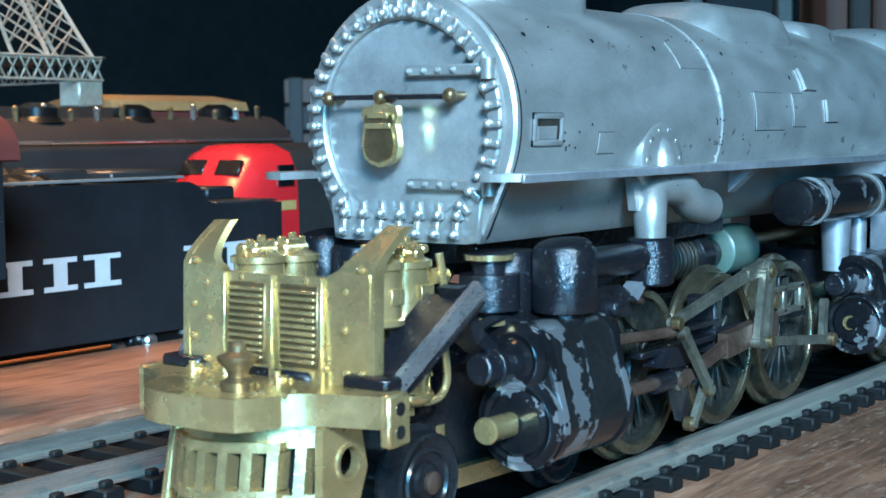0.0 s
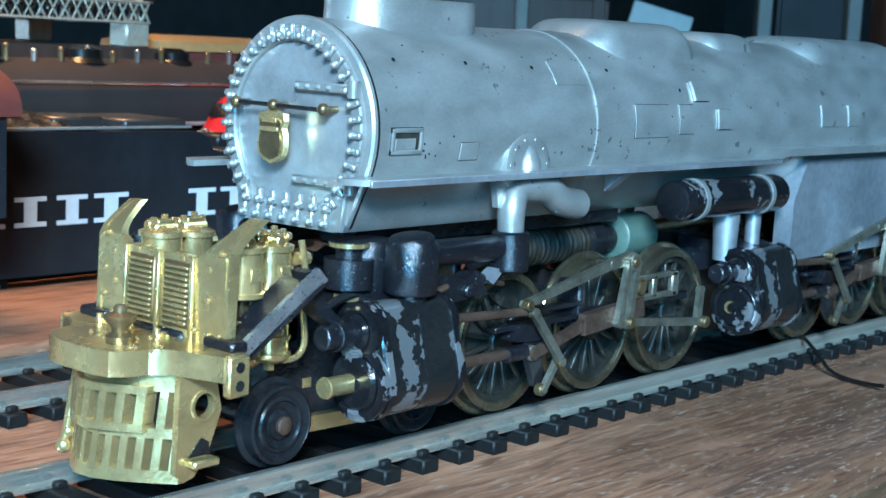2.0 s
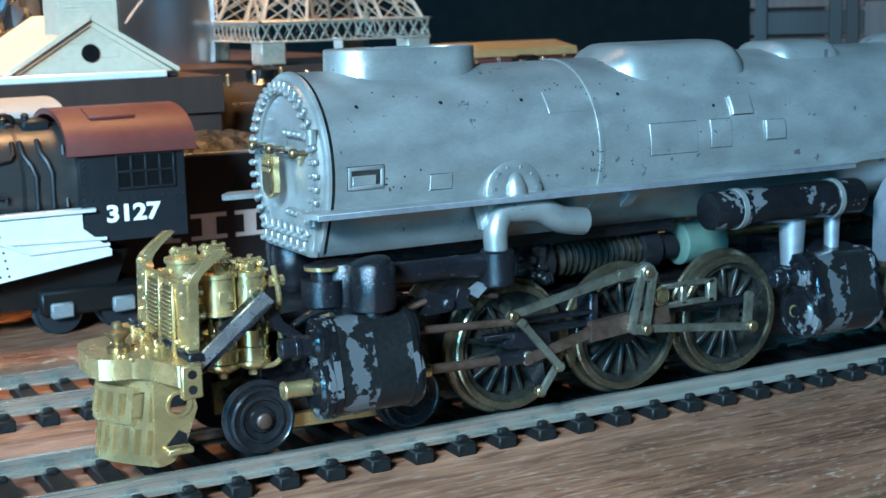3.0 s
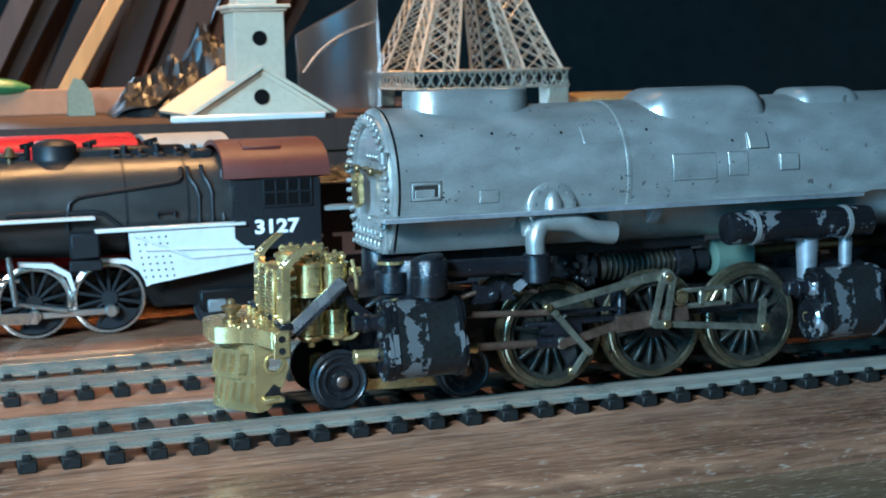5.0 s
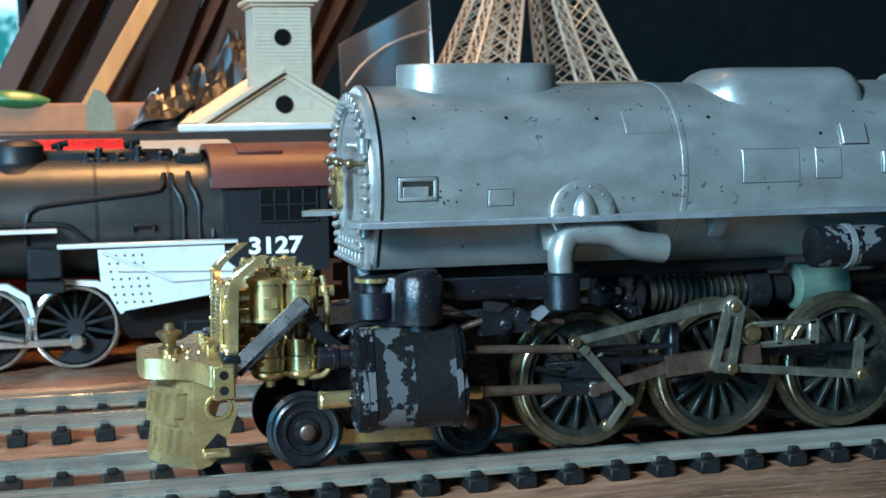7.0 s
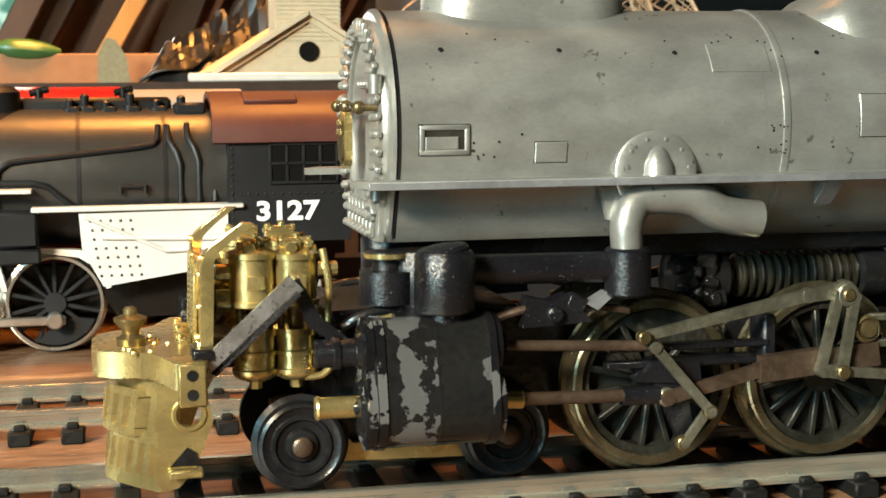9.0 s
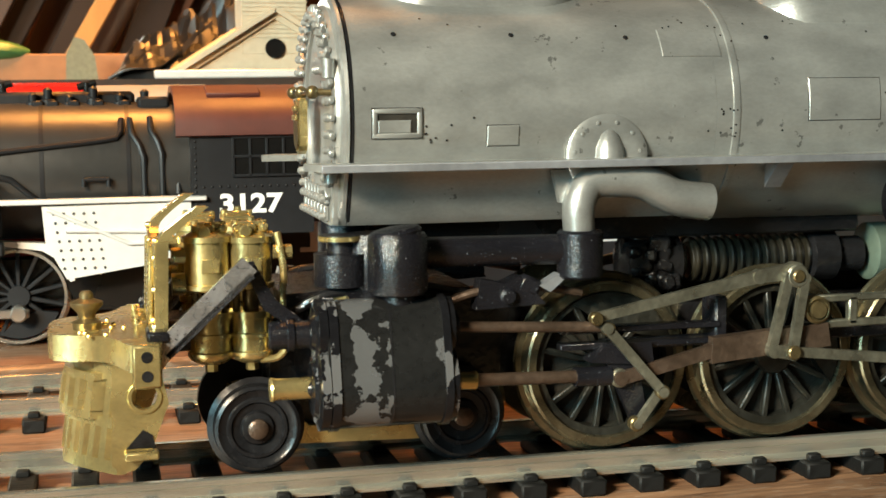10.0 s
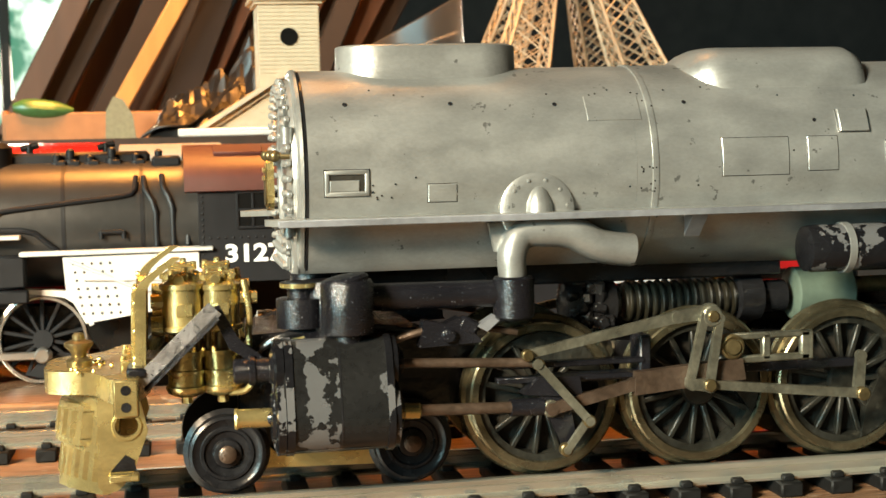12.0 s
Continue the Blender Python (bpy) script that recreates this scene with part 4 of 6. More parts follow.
        for a, b in (((58.9, 24.9), (57.0, 16.9)), ((60.9, 24.6), (59.6, 16.5))):
            bar = flat(a, b, 0.5, 0.5, 16.0, 0.9)
            lk.put(bar.v, bar.f)
        bar = flat((57.2, 16.5), (59.5, 16.2), 0.7, 0.8, 15.95, 1.0)
        lk.put(bar.v, bar.f)
        lk.rod(P(59.9, 15.6, 24.9), P(59.9, 17.0, 24.9), 1.35, n=18, b_edge=0.2)
        lk = part("expansion_link", lk, ROD, parent, "open looped nickel expansion link")
        part("pin", pin(59.9, 24.9, 16.6, 0.75), BRASS_DARK, lk)
        part("pin", pin(59.4, 16.3, 16.8, 0.8), BRASS_DARK, lk)
        part("eccentric_rod", flat((59.4, 16.3), (80.0, 14.1), 0.55, 0.6, 16.0), ROD, parent, "long nickel eccentric rod")
        part("return_crank", flat((80.0, 14.1), (80.4, 18.8), 0.7, 0.6, 15.0), ROD, parent)
        part("pin", pin(80.0, 14.1, 16.6, 0.9), BRASS_DARK, parent)
        hanger = frame_hanger(dx, side)
        hanger = part("link_bracket", hanger, ROD, parent, "cast link bracket with open slots")
        part("bracket_pivot", Solid().spin(P(62.8, 14.6, 20.8), (0, side, 0), [(0, 1.6), (1.4, 1.6), (1.6, 1.3), (1.3, 1.0), (1.9, 0.9), (1.9, 0)], 20), BRASS_DARK, hanger)
    # frame plates
    part("frame_plate", Solid().prism([(2 + dx, 9), (26 + dx, 8), (28 + dx, 12), (92 + dx, 11), (92 + dx, 20), (30 + dx, 21), (26 + dx, 23), (4 + dx, 23), (2 + dx, 20)], "y", -4.5, 4.5), DEEP_BLACK, parent, "oily black engine frame")
    for k, x in enumerate((39.9, 60.8, 81.2)):
        axle_set(x + dx, 14.7, False, 20 + 47 * k, parent)


def frame_hanger(dx, side):
    s = Solid()
    y0 = side * 14.6
    for x0, x1, z0, z1 in ((63, 73.5, 21.6, 22.4), (63, 73.5, 18.6, 19.5), (72.2, 74.0, 18.6, 22.4), (67.0, 68.2, 18.8, 22.2)):
        s.box(((x0 + x1) / 2 + dx, y0 + side * 0.4, (z0 + z1) / 2), (x1 - x0, 1.0, z1 - z0), 0.25)
    return s


gear(0, loco, True)
gear(85.0, loco, False)
axle_set(0, 9.75, True, 0, loco)
axle_set(22.9, 9.75, True, 0, loco)
for side in (-1, 1):
    part("truck_frame", Solid().prism([(-2, 7.2), (25, 6.6), (26, 9.4), (18, 8.6), (6, 9.0), (3, 12.4), (-2, 12.0)], "y", side * 5.2, side * 6.4), BRASS, loco, "brass leading truck side")
part("truck_bolster", Solid().spin((8.5, 0, 12.0), (0, 0, 1), [(0, 4.6), (1.2, 4.6), (1.3, 3.0), (2.0, 3.0), (2.1, 0)], 24), BRASS, loco, "round brass truck bolster")
part("front_frame", Solid().box((-2, 0, 19.4), (18, 9, 3.4), 0.4), BLACK_METAL, loco)
part("front_bolt", Solid().spin((9.4, -10.0, 24.2), (0, 0, 1), [(0, 1.3), (0.8, 1.5), (0.9, 3.0), (4.4, 3.0), (4.5, 1.6), (5.6, 1.6), (5.7, 2.4), (6.4, 2.4), (6.5, 0)], 20), BLACK_METAL, loco, "black mounting boss with brass washers")
part("washer", Solid().spin((9.4, -10.0, 23.6), (0, 0, 1), [(0, 1.2), (0, 1.9), (0.8, 1.9), (0.8, 1.2)], 6), BRASS, loco, "brass nut")
part("washer", Solid().spin((9.4, -10.0, 30.0), (0, 0, 1), [(0, 1.2), (0, 2.5), (0.5, 2.5), (0.5, 0.8)], 20), BRASS, loco, "brass washer")
part("front_plate", Solid().prism([(3, 23.0), (24, 23.0), (24, 24.2), (17, 24.2), (12, 24.6), (3, 24.2)], "y", -9.0, 9.0), BLACK_METAL, loco, "grimy black front deck")

# brass pilot, deck and pump shield
deck_pts = [(-21.8, 3.0), (-21.8, -3.2), (-21.2, -5.4), (-19.4, -6.6), (-17.2, -7.0), (-15.6, -8.4), (-14.6, -11.0), (-13.4, -14.8), (-12.6, -15.3), (-10.2, -14.6), (-9.0, -8), (-9.0, 8), (-9.6, 14.6), (-12.6, 15.2), (-13.6, 14.2), (-14.8, 10.4), (-16.6, 8.4), (-19.6, 7.4), (-21.2, 5.6)]
deck = part("pilot_deck", Solid().prism(deck_pts, "z", 17.6, 20.4), BRASS, loco, "cast brass pilot deck and buffer beam", angle=30)
for side in (-1, 1):
    end = part("beam_end", Solid().box((-11.7, side * 14.9, 18.2), (3.0, 1.2, 4.6), 0.4), BRASS, deck)
    for z in (17.2, 19.2):
        # Black stub drawn for the dark of the hole.
        part("bolt_hole", Solid().rod((-11.7, side * 15.2, z), (-11.7, side * 15.56, z), 0.6), DEEP_BLACK, end)
rng = random.Random(8)
for k in range(18):
    x, y = rng.uniform(-18.5, -11), rng.uniform(-8.5, 4.5)
    piece("deck_rivet", mesh_of("deck_rivet", Solid().ball((0, 0, 0), 0.28, 8), BRASS) if k == 0 else bpy.data.meshes["deck_rivet"], deck, (x, y, 20.42))
part("coupler_post", Solid().spin((-17.6, -2.4, 20.3), (0, 0, 1), [(0, 1.5), (0.9, 1.6), (1.1, 1.2), (1.3, 0.9), (1.9, 1.0), (2.7, 1.75), (3.1, 1.8), (3.3, 1.3), (3.5, 0.75), (4.0, 0.75), (4.3, 0.5), (4.35, 0)], 24), BRASS_DARK, deck, "turned bronze pin on the deck")
# pilot: a slatted nose with side wings
WING = [(-10.4, 17.8), (-9.4, 13.2), (-11.4, 8.0), (-13.4, 5.9), (-15.6, 5.7), (-15.2, 17.8)]


def holed_plate(pts, c, r, y0, y1):
    """A plate of the given outline in x and z, with a round hole through it."""
    outer, inner = [], []
    for k in range(40):
        d = Vector((math.cos(2 * math.pi * k / 40), math.sin(2 * math.pi * k / 40)))
        best = 99.0
        for i, p in enumerate(pts):
            a, e = Vector(p) - Vector(c), Vector(pts[(i + 1) % len(pts)]) - Vector(p)
            den = d.x * e.y - d.y * e.x
            if abs(den) > 1e-9:
                s, u = (a.x * e.y - a.y * e.x) / den, (a.x * d.y - a.y * d.x) / den
                if s > 0 and 0 <= u <= 1:
                    best = min(best, s)
        outer.append((c[0] + d.x * best, c[1] + d.y * best))
        inner.append((c[0] + d.x * r, c[1] + d.y * r))
    rings = [[(p[0], y, p[1]) for p in ring] for ring, y in ((outer, y0), (inner, y0), (inner, y1), (outer, y1), (outer, y0))]
    return Solid().loft(rings, False)


pilot = part("pilot", holed_plate(WING, (-11.9, 14.0), 1.35, -9.0, -9.9), BRASS, loco, "cast brass pilot with open slats")
part("pilot_wing", Solid().prism(WING, "y", 6.0, 6.9), BRASS, pilot)
part("hole_rim", Solid().spin((-11.9, -9.8, 14.0), (0, -1, 0), [(0, 1.35), (0.3, 1.4), (0.3, 1.75), (0, 1.9), (0, 1.35)], 22), BRASS, pilot)
part("wing_step", Solid().box((-12.4, -10.5, 7.9), (3.6, 1.8, 0.9), 0.25), BRASS, pilot)
# Black plate laid on the wing draws the dark of the notch.
part("wing_notch", Solid().prism([(-14.0, 8.5), (-10.9, 8.5), (-11.2, 9.9), (-12.2, 10.5), (-13.2, 9.4)], "y", -9.88, -10.02), DEEP_BLACK, pilot)


def nose_point(y, z):
    """The slanted front of the pilot, drawn to a blunt point in plan."""
    t = (z - 4.8) / 12.6
    return -21.2 + 1.8 * t + (abs(y) / 9.4) ** 1.5 * 5.8


def nose_bar(y0, y1, z0, z1, thick=1.0):
    a = Solid()
    rings = []
    for k in range(7):
        y = y0 + (y1 - y0) * k / 6
        rings.append([(nose_point(y, z0), y, z0), (nose_point(y, z1), y, z1), (nose_point(y, z1) + thick, y, z1), (nose_point(y, z0) + thick, y, z0)])
    return a.loft(rings)


part("bottom_bar", nose_bar(-9.6, 6.4, 5.7, 7.1), BRASS, pilot)
part("middle_bar", nose_bar(-9.6, 6.4, 10.5, 11.6), BRASS, pilot)
part("top_bar", nose_bar(-9.6, 6.4, 15.6, 17.4), BRASS, pilot)
for k in range(11):
    y = -9.1 + k * 1.51
    part("slat", nose_bar(y - 0.36, y + 0.36, 7.0, 10.6, 1.3), BRASS, pilot)
for y in (-9.1, -7.6, 6.0):
    part("slat", nose_bar(y - 0.36, y + 0.36, 11.5, 15.7, 1.2), BRASS, pilot)
cover = part("coupler_cover", nose_bar(-6.6, 5.2, 11.2, 12.1, 1.6).turn(Matrix.Translation((-0.8, 0, 0))), BRASS, pilot, "raised slotted coupler cover")
part("cover_rail", nose_bar(-6.6, 5.2, 15.3, 16.2, 1.6).turn(Matrix.Translation((-0.8, 0, 0))), BRASS, cover)
for k in range(7):
    y = -6.2 + k * 1.84
    part("cover_slat", nose_bar(y - 0.4, y + 0.4, 12.0, 15.4, 1.5).turn(Matrix.Translation((-0.9, 0, 0))), BRASS, cover)
# Solid black fill stands in for the dark hollow behind the slats.
part("slot_dark_fill", Solid().prism([(-17.2, -1.5), (-16.8, 1.5), (-14.6, 5.8), (-13.2, 5.8), (-13.2, -8.9), (-13.4, -8.9)], "z", 6.2, 17.2), DEEP_BLACK, pilot)
part("air_hose", Solid().pipe(smooth_path([(-15.0, 5.4, 17.0), (-16.8, 6.0, 16.4), (-17.4, 6.5, 12.8), (-17.8, 6.8, 9.4), (-18.2, 7.0, 7.2)], 5), 0.55, 10), BRASS, pilot)
part("hose_end", Solid().ball((-18.2, 7.0, 7.0), 0.95, 10).ball((-17.7, 6.8, 8.6), 0.8, 10), BRASS, pilot)

# pump shield: an upright plate with ears swept back
def lean(y, z):
    return -10.6 + (z - 19.6) * 0.035 + max(0.0, z - 30.6) ** 1.25 * 0.85


shield = part("pump_shield", Solid().prism([(-10.6, 19.6), (10.6, 19.6), (11.3, 20.6), (11.3, 30.2), (7.4, 30.2), (6.2, 29.7), (-6.2, 29.7), (-7.4, 30.2), (-11.3, 30.2), (-11.3, 20.6)], "x", -10.5, -9.5), BRASS, loco, "cast brass pump shield with swept-back ears", angle=30)
for side in (-1, 1):
    # the ear rises from the outer corner and sweeps back, its inner edge cut in a hollow curve
    rings = []
    for k in range(9):
        z = 29.9 + k * 0.53
        inner = 6.6 + 3.2 * min(1.0, (z - 29.9) / 4.4) ** 0.55
        outer = 11.3 - 0.9 * max(0.0, (k - 6) / 2) ** 2
        x = lean(0, z)
        rings.append([(x, side * inner, z), (x, side * outer, z), (x + 1.0, side * outer, z), (x + 1.0, side * inner, z)])
    part("ear", Solid().loft(rings), BRASS, shield, angle=30)
    rings = []
    for k in range(16):
        z = 20.0 + k * 0.94
        x = lean(0, z) - 0.1
        rings.append([(x, side * 11.0, z), (x, side * 11.8, z), (x + 1.3, side * 11.8, z), (x + 1.3, side * 11.0, z)])
    part("side_flange", Solid().loft(rings), BRASS, shield, angle=30)
for yc in (-3.2, 3.2):
    part("louvre_frame", Solid().box((lean(0, 25) - 0.1, yc, 25.2), (0.5, 4.6, 7.4), 0.15, Matrix.Rotation(radians(2.0), 4, "Y")), BRASS_DARK, shield)
    for k in range(11):
        z = 22.1 + k * 0.62
        part("louvre", Solid().box((lean(0, z) - 0.45, yc, z), (0.5, 4.2, 0.32), 0.08), BRASS, shield)
for y in (-6.0, 0, 6.0):
    part("shield_rib", Solid().box((lean(0, 25) - 0.4, y, 25), (0.5, 0.5, 9.4), 0.12, Matrix.Rotation(radians(2.0), 4, "Y")), BRASS, shield)
stud = mesh_of("stud", Solid().ball((0, 0, 0), 0.38, 8), BRASS)
for y, z in ((-10.3, 21.5), (-8.6, 21.4), (-10.2, 30.6), (-8.6, 28.6), (-8.4, 25.2), (8.4, 25.2), (8.6, 28.6), (10.2, 30.6), (10.4, 23.4), (8.6, 21.4), (6.2, 21.6), (-6.2, 21.6), (0, 28.6), (4.0, 29.3), (-4.0, 29.3), (10.3, 26.5)):
    piece("stud", stud, shield, (lean(y, z) - 0.1, y, z))
for y in (-2.0, 4.6, 8.8):
    part("drain_cock", Solid().box((-11.8, y, 20.4), (1.5, 1.0, 0.9), 0.25).rod((-12.3, y, 20.2), (-12.3, y, 21.3), 0.35).rod((-11.8, y - 1.2, 20.5), (-11.8, y + 1.2, 20.5), 0.25), BRASS, deck, "small brass drain cock")
for side in (-1, 1):
    pump = part("air_pump", Solid().spin((-4.8, side * 7.2, 24.8), (0, 0, 1), [(0, 2.4), (0.2, 2.75), (0.7, 2.75), (0.8, 2.45), (5.2, 2.45), (5.3, 2.75), (5.9, 2.75), (6.1, 2.2), (6.6, 1.2)], 26), BRASS, loco, "twin-cylinder brass air pump")
    part("upper_cylinder", Solid().spin((-0.2, side * 7.0, 24.8), (0, 0, 1), [(0, 2.3), (0.2, 2.65), (0.7, 2.65), (0.8, 2.35), (5.0, 2.35), (5.1, 2.65), (5.7, 2.65), (5.9, 2.1), (6.4, 1.2)], 26), BRASS, pump)
    for x in (-4.6, -0.2):
        part("lower_cylinder", Solid().spin((x, side * 7.2, 16.8), (0, 0, 1), [(0, 1.4), (0.4, 2.2), (0.9, 2.5), (1.3, 2.5), (1.4, 2.2), (2.8, 2.2), (2.9, 2.45), (3.3, 2.45), (3.4, 2.2), (4.9, 2.2), (5.0, 2.55), (5.7, 2.55), (5.8, 1.6)], 26), BRASS, pump)
        part("piston_stem", Solid().rod((x, side * 7.2, 22.4), (x, side * 7.2, 25.0), 0.9).rod((x - 1.6, side * 7.6, 22.4), (x - 1.6, side * 7.6, 25), 0.4).rod((x + 1.6, side * 7.6, 22.4), (x + 1.6, side * 7.6, 25), 0.4), BRASS_DARK, pump)
        valve = Solid().rod((x - 1.7, side * 7.2, 31.0), (x + 1.7, side * 7.2, 31.0), 0.95, b_edge=0.2)
        for k, h in ((-1.4, 0.5), (0.2, 0.8), (1.5, 0.35)):
            valve.rod((x + k, side * 7.2, 31.4), (x + k, side * 7.2, 31.9 + h), 0.42, n=8, b_edge=0.12).box((x + k, side * (7.2 + 0.8), 31.5), (0.9, 1.1, 0.9), 0.25)
        valve.box((x, side * 7.2, 31.8), (2.6, 1.5, 0.7), 0.25).rod((x - 0.6, side * (7.2 + 0.9), 31.2), (x - 0.6, side * (7.2 + 2.2), 31.2), 0.7, n=10, b_edge=0.15)
        part("valve_head", valve, BRASS, pump)
        part("maker_plate", Solid().box((x, side * 9.7, 27.6), (1.9, 0.25, 1.5), 0.1), BRASS, pump)
        part("drain_nut", Solid().rod((x, side * 7.2, 15.9), (x, side * 7.2, 16.9), 0.7, n=6), BRASS, pump)
    part("side_pipe", Solid().pipe(smooth_path([(2.6, side * 9.0, 31.0), (3.2, side * 9.2, 27), (3.0, side * 9.2, 23), (3.4, side * 9.2, 19), (2.4, side * 9.0, 17.4), (0.5, side * 8.8, 17.2)], 4), 0.4, 8), BRASS, pump)
    part("pipe_union", Solid().rod((2.2, side * 8.4, 28.8), (4.2, side * 8.4, 28.8), 0.8, n=8).rod((-8.6, side * 7.2, 28.6), (-7.0, side * 7.2, 28.6), 0.9, n=8).rod((-8.6, side * 7.6, 25.6), (-7.2, side * 7.6, 25.6), 1.2, n=12), BRASS, pump)
    # black stair-like strut from the deck up past the pump
    low, high = Vector((-10.1, side * 13.2, 19.3)), Vector((-1.5, side * 16.6, 28.0))
    d = (high - low).normalized()
    n = Vector((-d.z, 0, d.x)).normalized()
    inward = Vector((0, -side, 0))

    def slab(a, b, up, down, width):
        """A flat bar between a and b, set inward by its width."""
        ends = [[p + n * up, p - n * down, p - n * down + inward * width, p + n * up + inward * width] for p in (a, b)]
        return Solid().loft([[tuple(q) for q in e] for e in ends])
    strut = part("deck_strut", slab(low, high, -0.5, 1.2, 6.4), BLACK_METAL, loco, "broad sloping black bracket")
    part("strut_edge", slab(low - d * 0.6, high + d * 0.6, 1.1, 0.9, 0.7), STRUT, strut, "speckled bare metal edge strip")
    part("strut_foot", Solid().box((-10.4, side * 11.4, 20.9), (2.4, 5.0, 1.2), 0.3), BLACK_METAL, strut)
    part("hanger_bar", Solid().prism([(-1.8, 28.4), (-0.6, 28.6), (1.6, 24.4), (4.4, 22.2), (4.0, 21.0), (0.4, 23.4)], "y", side * 12.0, side * 14.6), BLACK_METAL, loco, "black hanger behind the pump")

# ---- black wire lying over the near rail ----
single("loose_wire", Solid().pipe(smooth_path([(127, -2, 5.0), (126, -9, 5.3), (123.5, -14, 3.4), (121, -18, 1.2), (119, -22, 0.7), (117.6, -27, 0.8), (116.6, -30, 1.2)], 6), 0.36, 8), SHEET, "thin black wire lying across the near rail", "wire", (121, -16, 0.2))


def add_text(name, words, x0, x1, z0, z1, y, material, parent):
    """Flat raised writing on a side that faces the bench's front."""
    curve = bpy.data.curves.new(name, "FONT")
    curve.body, curve.size, curve.extrude = words, 1.0, 0.02
    curve.offset = 0.032
    tmp = bpy.data.objects.new(name, curve)
    scene.collection.objects.link(tmp)
    bpy.context.view_layer.update()
    me = bpy.data.meshes.new_from_object(tmp.evaluated_get(bpy.context.evaluated_depsgraph_get()))
    bpy.data.objects.remove(tmp)
    co = np.array([v.co[:] for v in me.vertices])
    lo, hi = co.min(0), co.max(0)
    base = base_of(parent)
    for v in me.vertices:
        u, w = (v.co.x - lo[0]) / (hi[0] - lo[0]), (v.co.y - lo[1]) / (hi[1] - lo[1])
        v.co = ((x0 + (x1 - x0) * u - base.x) * MM, (y + v.co.z * 4 - base.y) * MM, (z0 + (z1 - z0) * w - base.z) * MM)
    me.materials.clear()
    me.materials.append(material)
    ob = new(name, me)
    ob.parent = parent
    return tagged(ob, "white painted number " + words)


# ---- the black freight locomotive on the third track ----
mark = len(scene.collection.all_objects)
freight = thing("model_locomotive", (-60, 94, 4.5), "black freight steam locomotive model with oxide-red cab roof", "model train")
FY = 94.0


def shift_ring(x, r, zc, n=40):
    return [(x, FY + r * math.cos(2 * math.pi * k / n), zc + r * math.sin(2 * math.pi * k / n)) for k in range(n)]


part("boiler", Solid().loft([shift_ring(x, r, 33.2) for x, r in ((-13, 11.6), (-50, 11.6), (-62, 11.0), (-90, 10.2), (-128, 10.2), (-129, 9.6))]), GREY_JACKET, freight, "dark grey jacketed boiler", angle=30)
for x in (-24, -38, -52, -70, -88, -104):
    r = 11.7 if x > -51 else 11.2 if x > -66 else 10.35
    part("boiler_band", Solid().loft([shift_ring(x, r - 0.3, 33.2), shift_ring(x, r, 33.2), shift_ring(x + 0.7, r, 33.2), shift_ring(x + 0.7, r - 0.3, 33.2)]), TENDER, freight)
cab = part("cab", Solid().prism([(FY - 14, 22.5), (FY - 14, 39.4), (FY - 10, 43.0), (FY, 44.8), (FY + 10, 43.0), (FY + 14, 39.4), (FY + 14, 22.5)], "x", -13.6, 6.8), TENDER, freight, "blue-black cab side with riveted edges")
arc = [(FY + 15.2 * math.cos(a), 39.2 + 8.4 * math.sin(a) ** 0.8) for a in [math.pi * k / 16 for k in range(17)]]
arc += [(FY - 14.2 * math.cos(a), 38.9 + 7.6 * math.sin(a) ** 0.8) for a in [math.pi * k / 16 for k in range(17)]]
roof = part("cab_roof", Solid().prism(arc, "x", -16.0, 9.0), MAROON, freight, "oxide-red cab roof", angle=25)
part("roof_hatch", Solid().box((-6, FY - 8, 46.6), (9, 6, 0.6), 0.2, Matrix.Rotation(radians(14), 4, "X")), MAROON, roof)
win = part("cab_window", Solid().box((-1.0, FY - 14.0, 35.6), (11.2, 0.5, 6.4), 0.1), SHEET, cab, "dark cab window with muntins")
for x in (-6.6, -3.8, -1.0, 1.8, 4.6):
    part("muntin", Solid().box((x, FY - 14.3, 35.6), (0.45, 0.4, 6.6), 0.08), TENDER, win)
for z in (32.4, 35.6, 38.8):
    part("muntin", Solid().box((-1.0, FY - 14.3, z), (11.6, 0.4, 0.45), 0.08), TENDER, win)
stud_small = mesh_of("cab_rivet", Solid().ball((0, 0, 0), 0.22, 6), TENDER)
for k in range(15):
    piece("cab_rivet", stud_small, cab, (-13.0 + k * 1.38, FY - 14.05, 30.6))
    piece("cab_rivet", stud_small, cab, (-12.9, FY - 14.05, 23.5 + k * 1.05))
add_text("cab_number", "3127", -9.0, 1.6, 26.0, 29.4, FY - 14.06, WHITE, cab)
skirt = part("firebox_skirt", Solid().prism([(-37.8, 28.0), (-13.8, 28.3), (-13.8, 25.4), (-8.6, 21.0), (-8.6, 19.8), (-34.2, 16.0), (-37.4, 22.0)], "y", FY - 14.4, FY - 12.6), SILVER, freight, "bright silver firebox skirt with rivets")
for a, b in (((-37, 27.6), (-24, 21.6)), ((-24, 21.6), (-9, 22.0)), ((-34, 24.0), (-9.5, 23.2))):
    part("skirt_pipe", Solid().rod((a[0], FY - 14.6, a[1]), (b[0], FY - 14.6, b[1]), 0.35), SILVER, skirt)
dot = mesh_of("skirt_rivet", Solid().ball((0, 0, 0), 0.25, 6), GREY_JACKET)
for i in range(7):
    for j in range(5):
        piece("skirt_rivet", dot, skirt, (-36 + j * 1.6 + i * 0.25, FY - 14.42, 26.8 - i * 1.5))
part("running_board", Solid().box((-28.2, FY - 13.6, 28.8), (34, 3.0, 0.8), 0.15), SILVER, freight, "silver-edged running board")
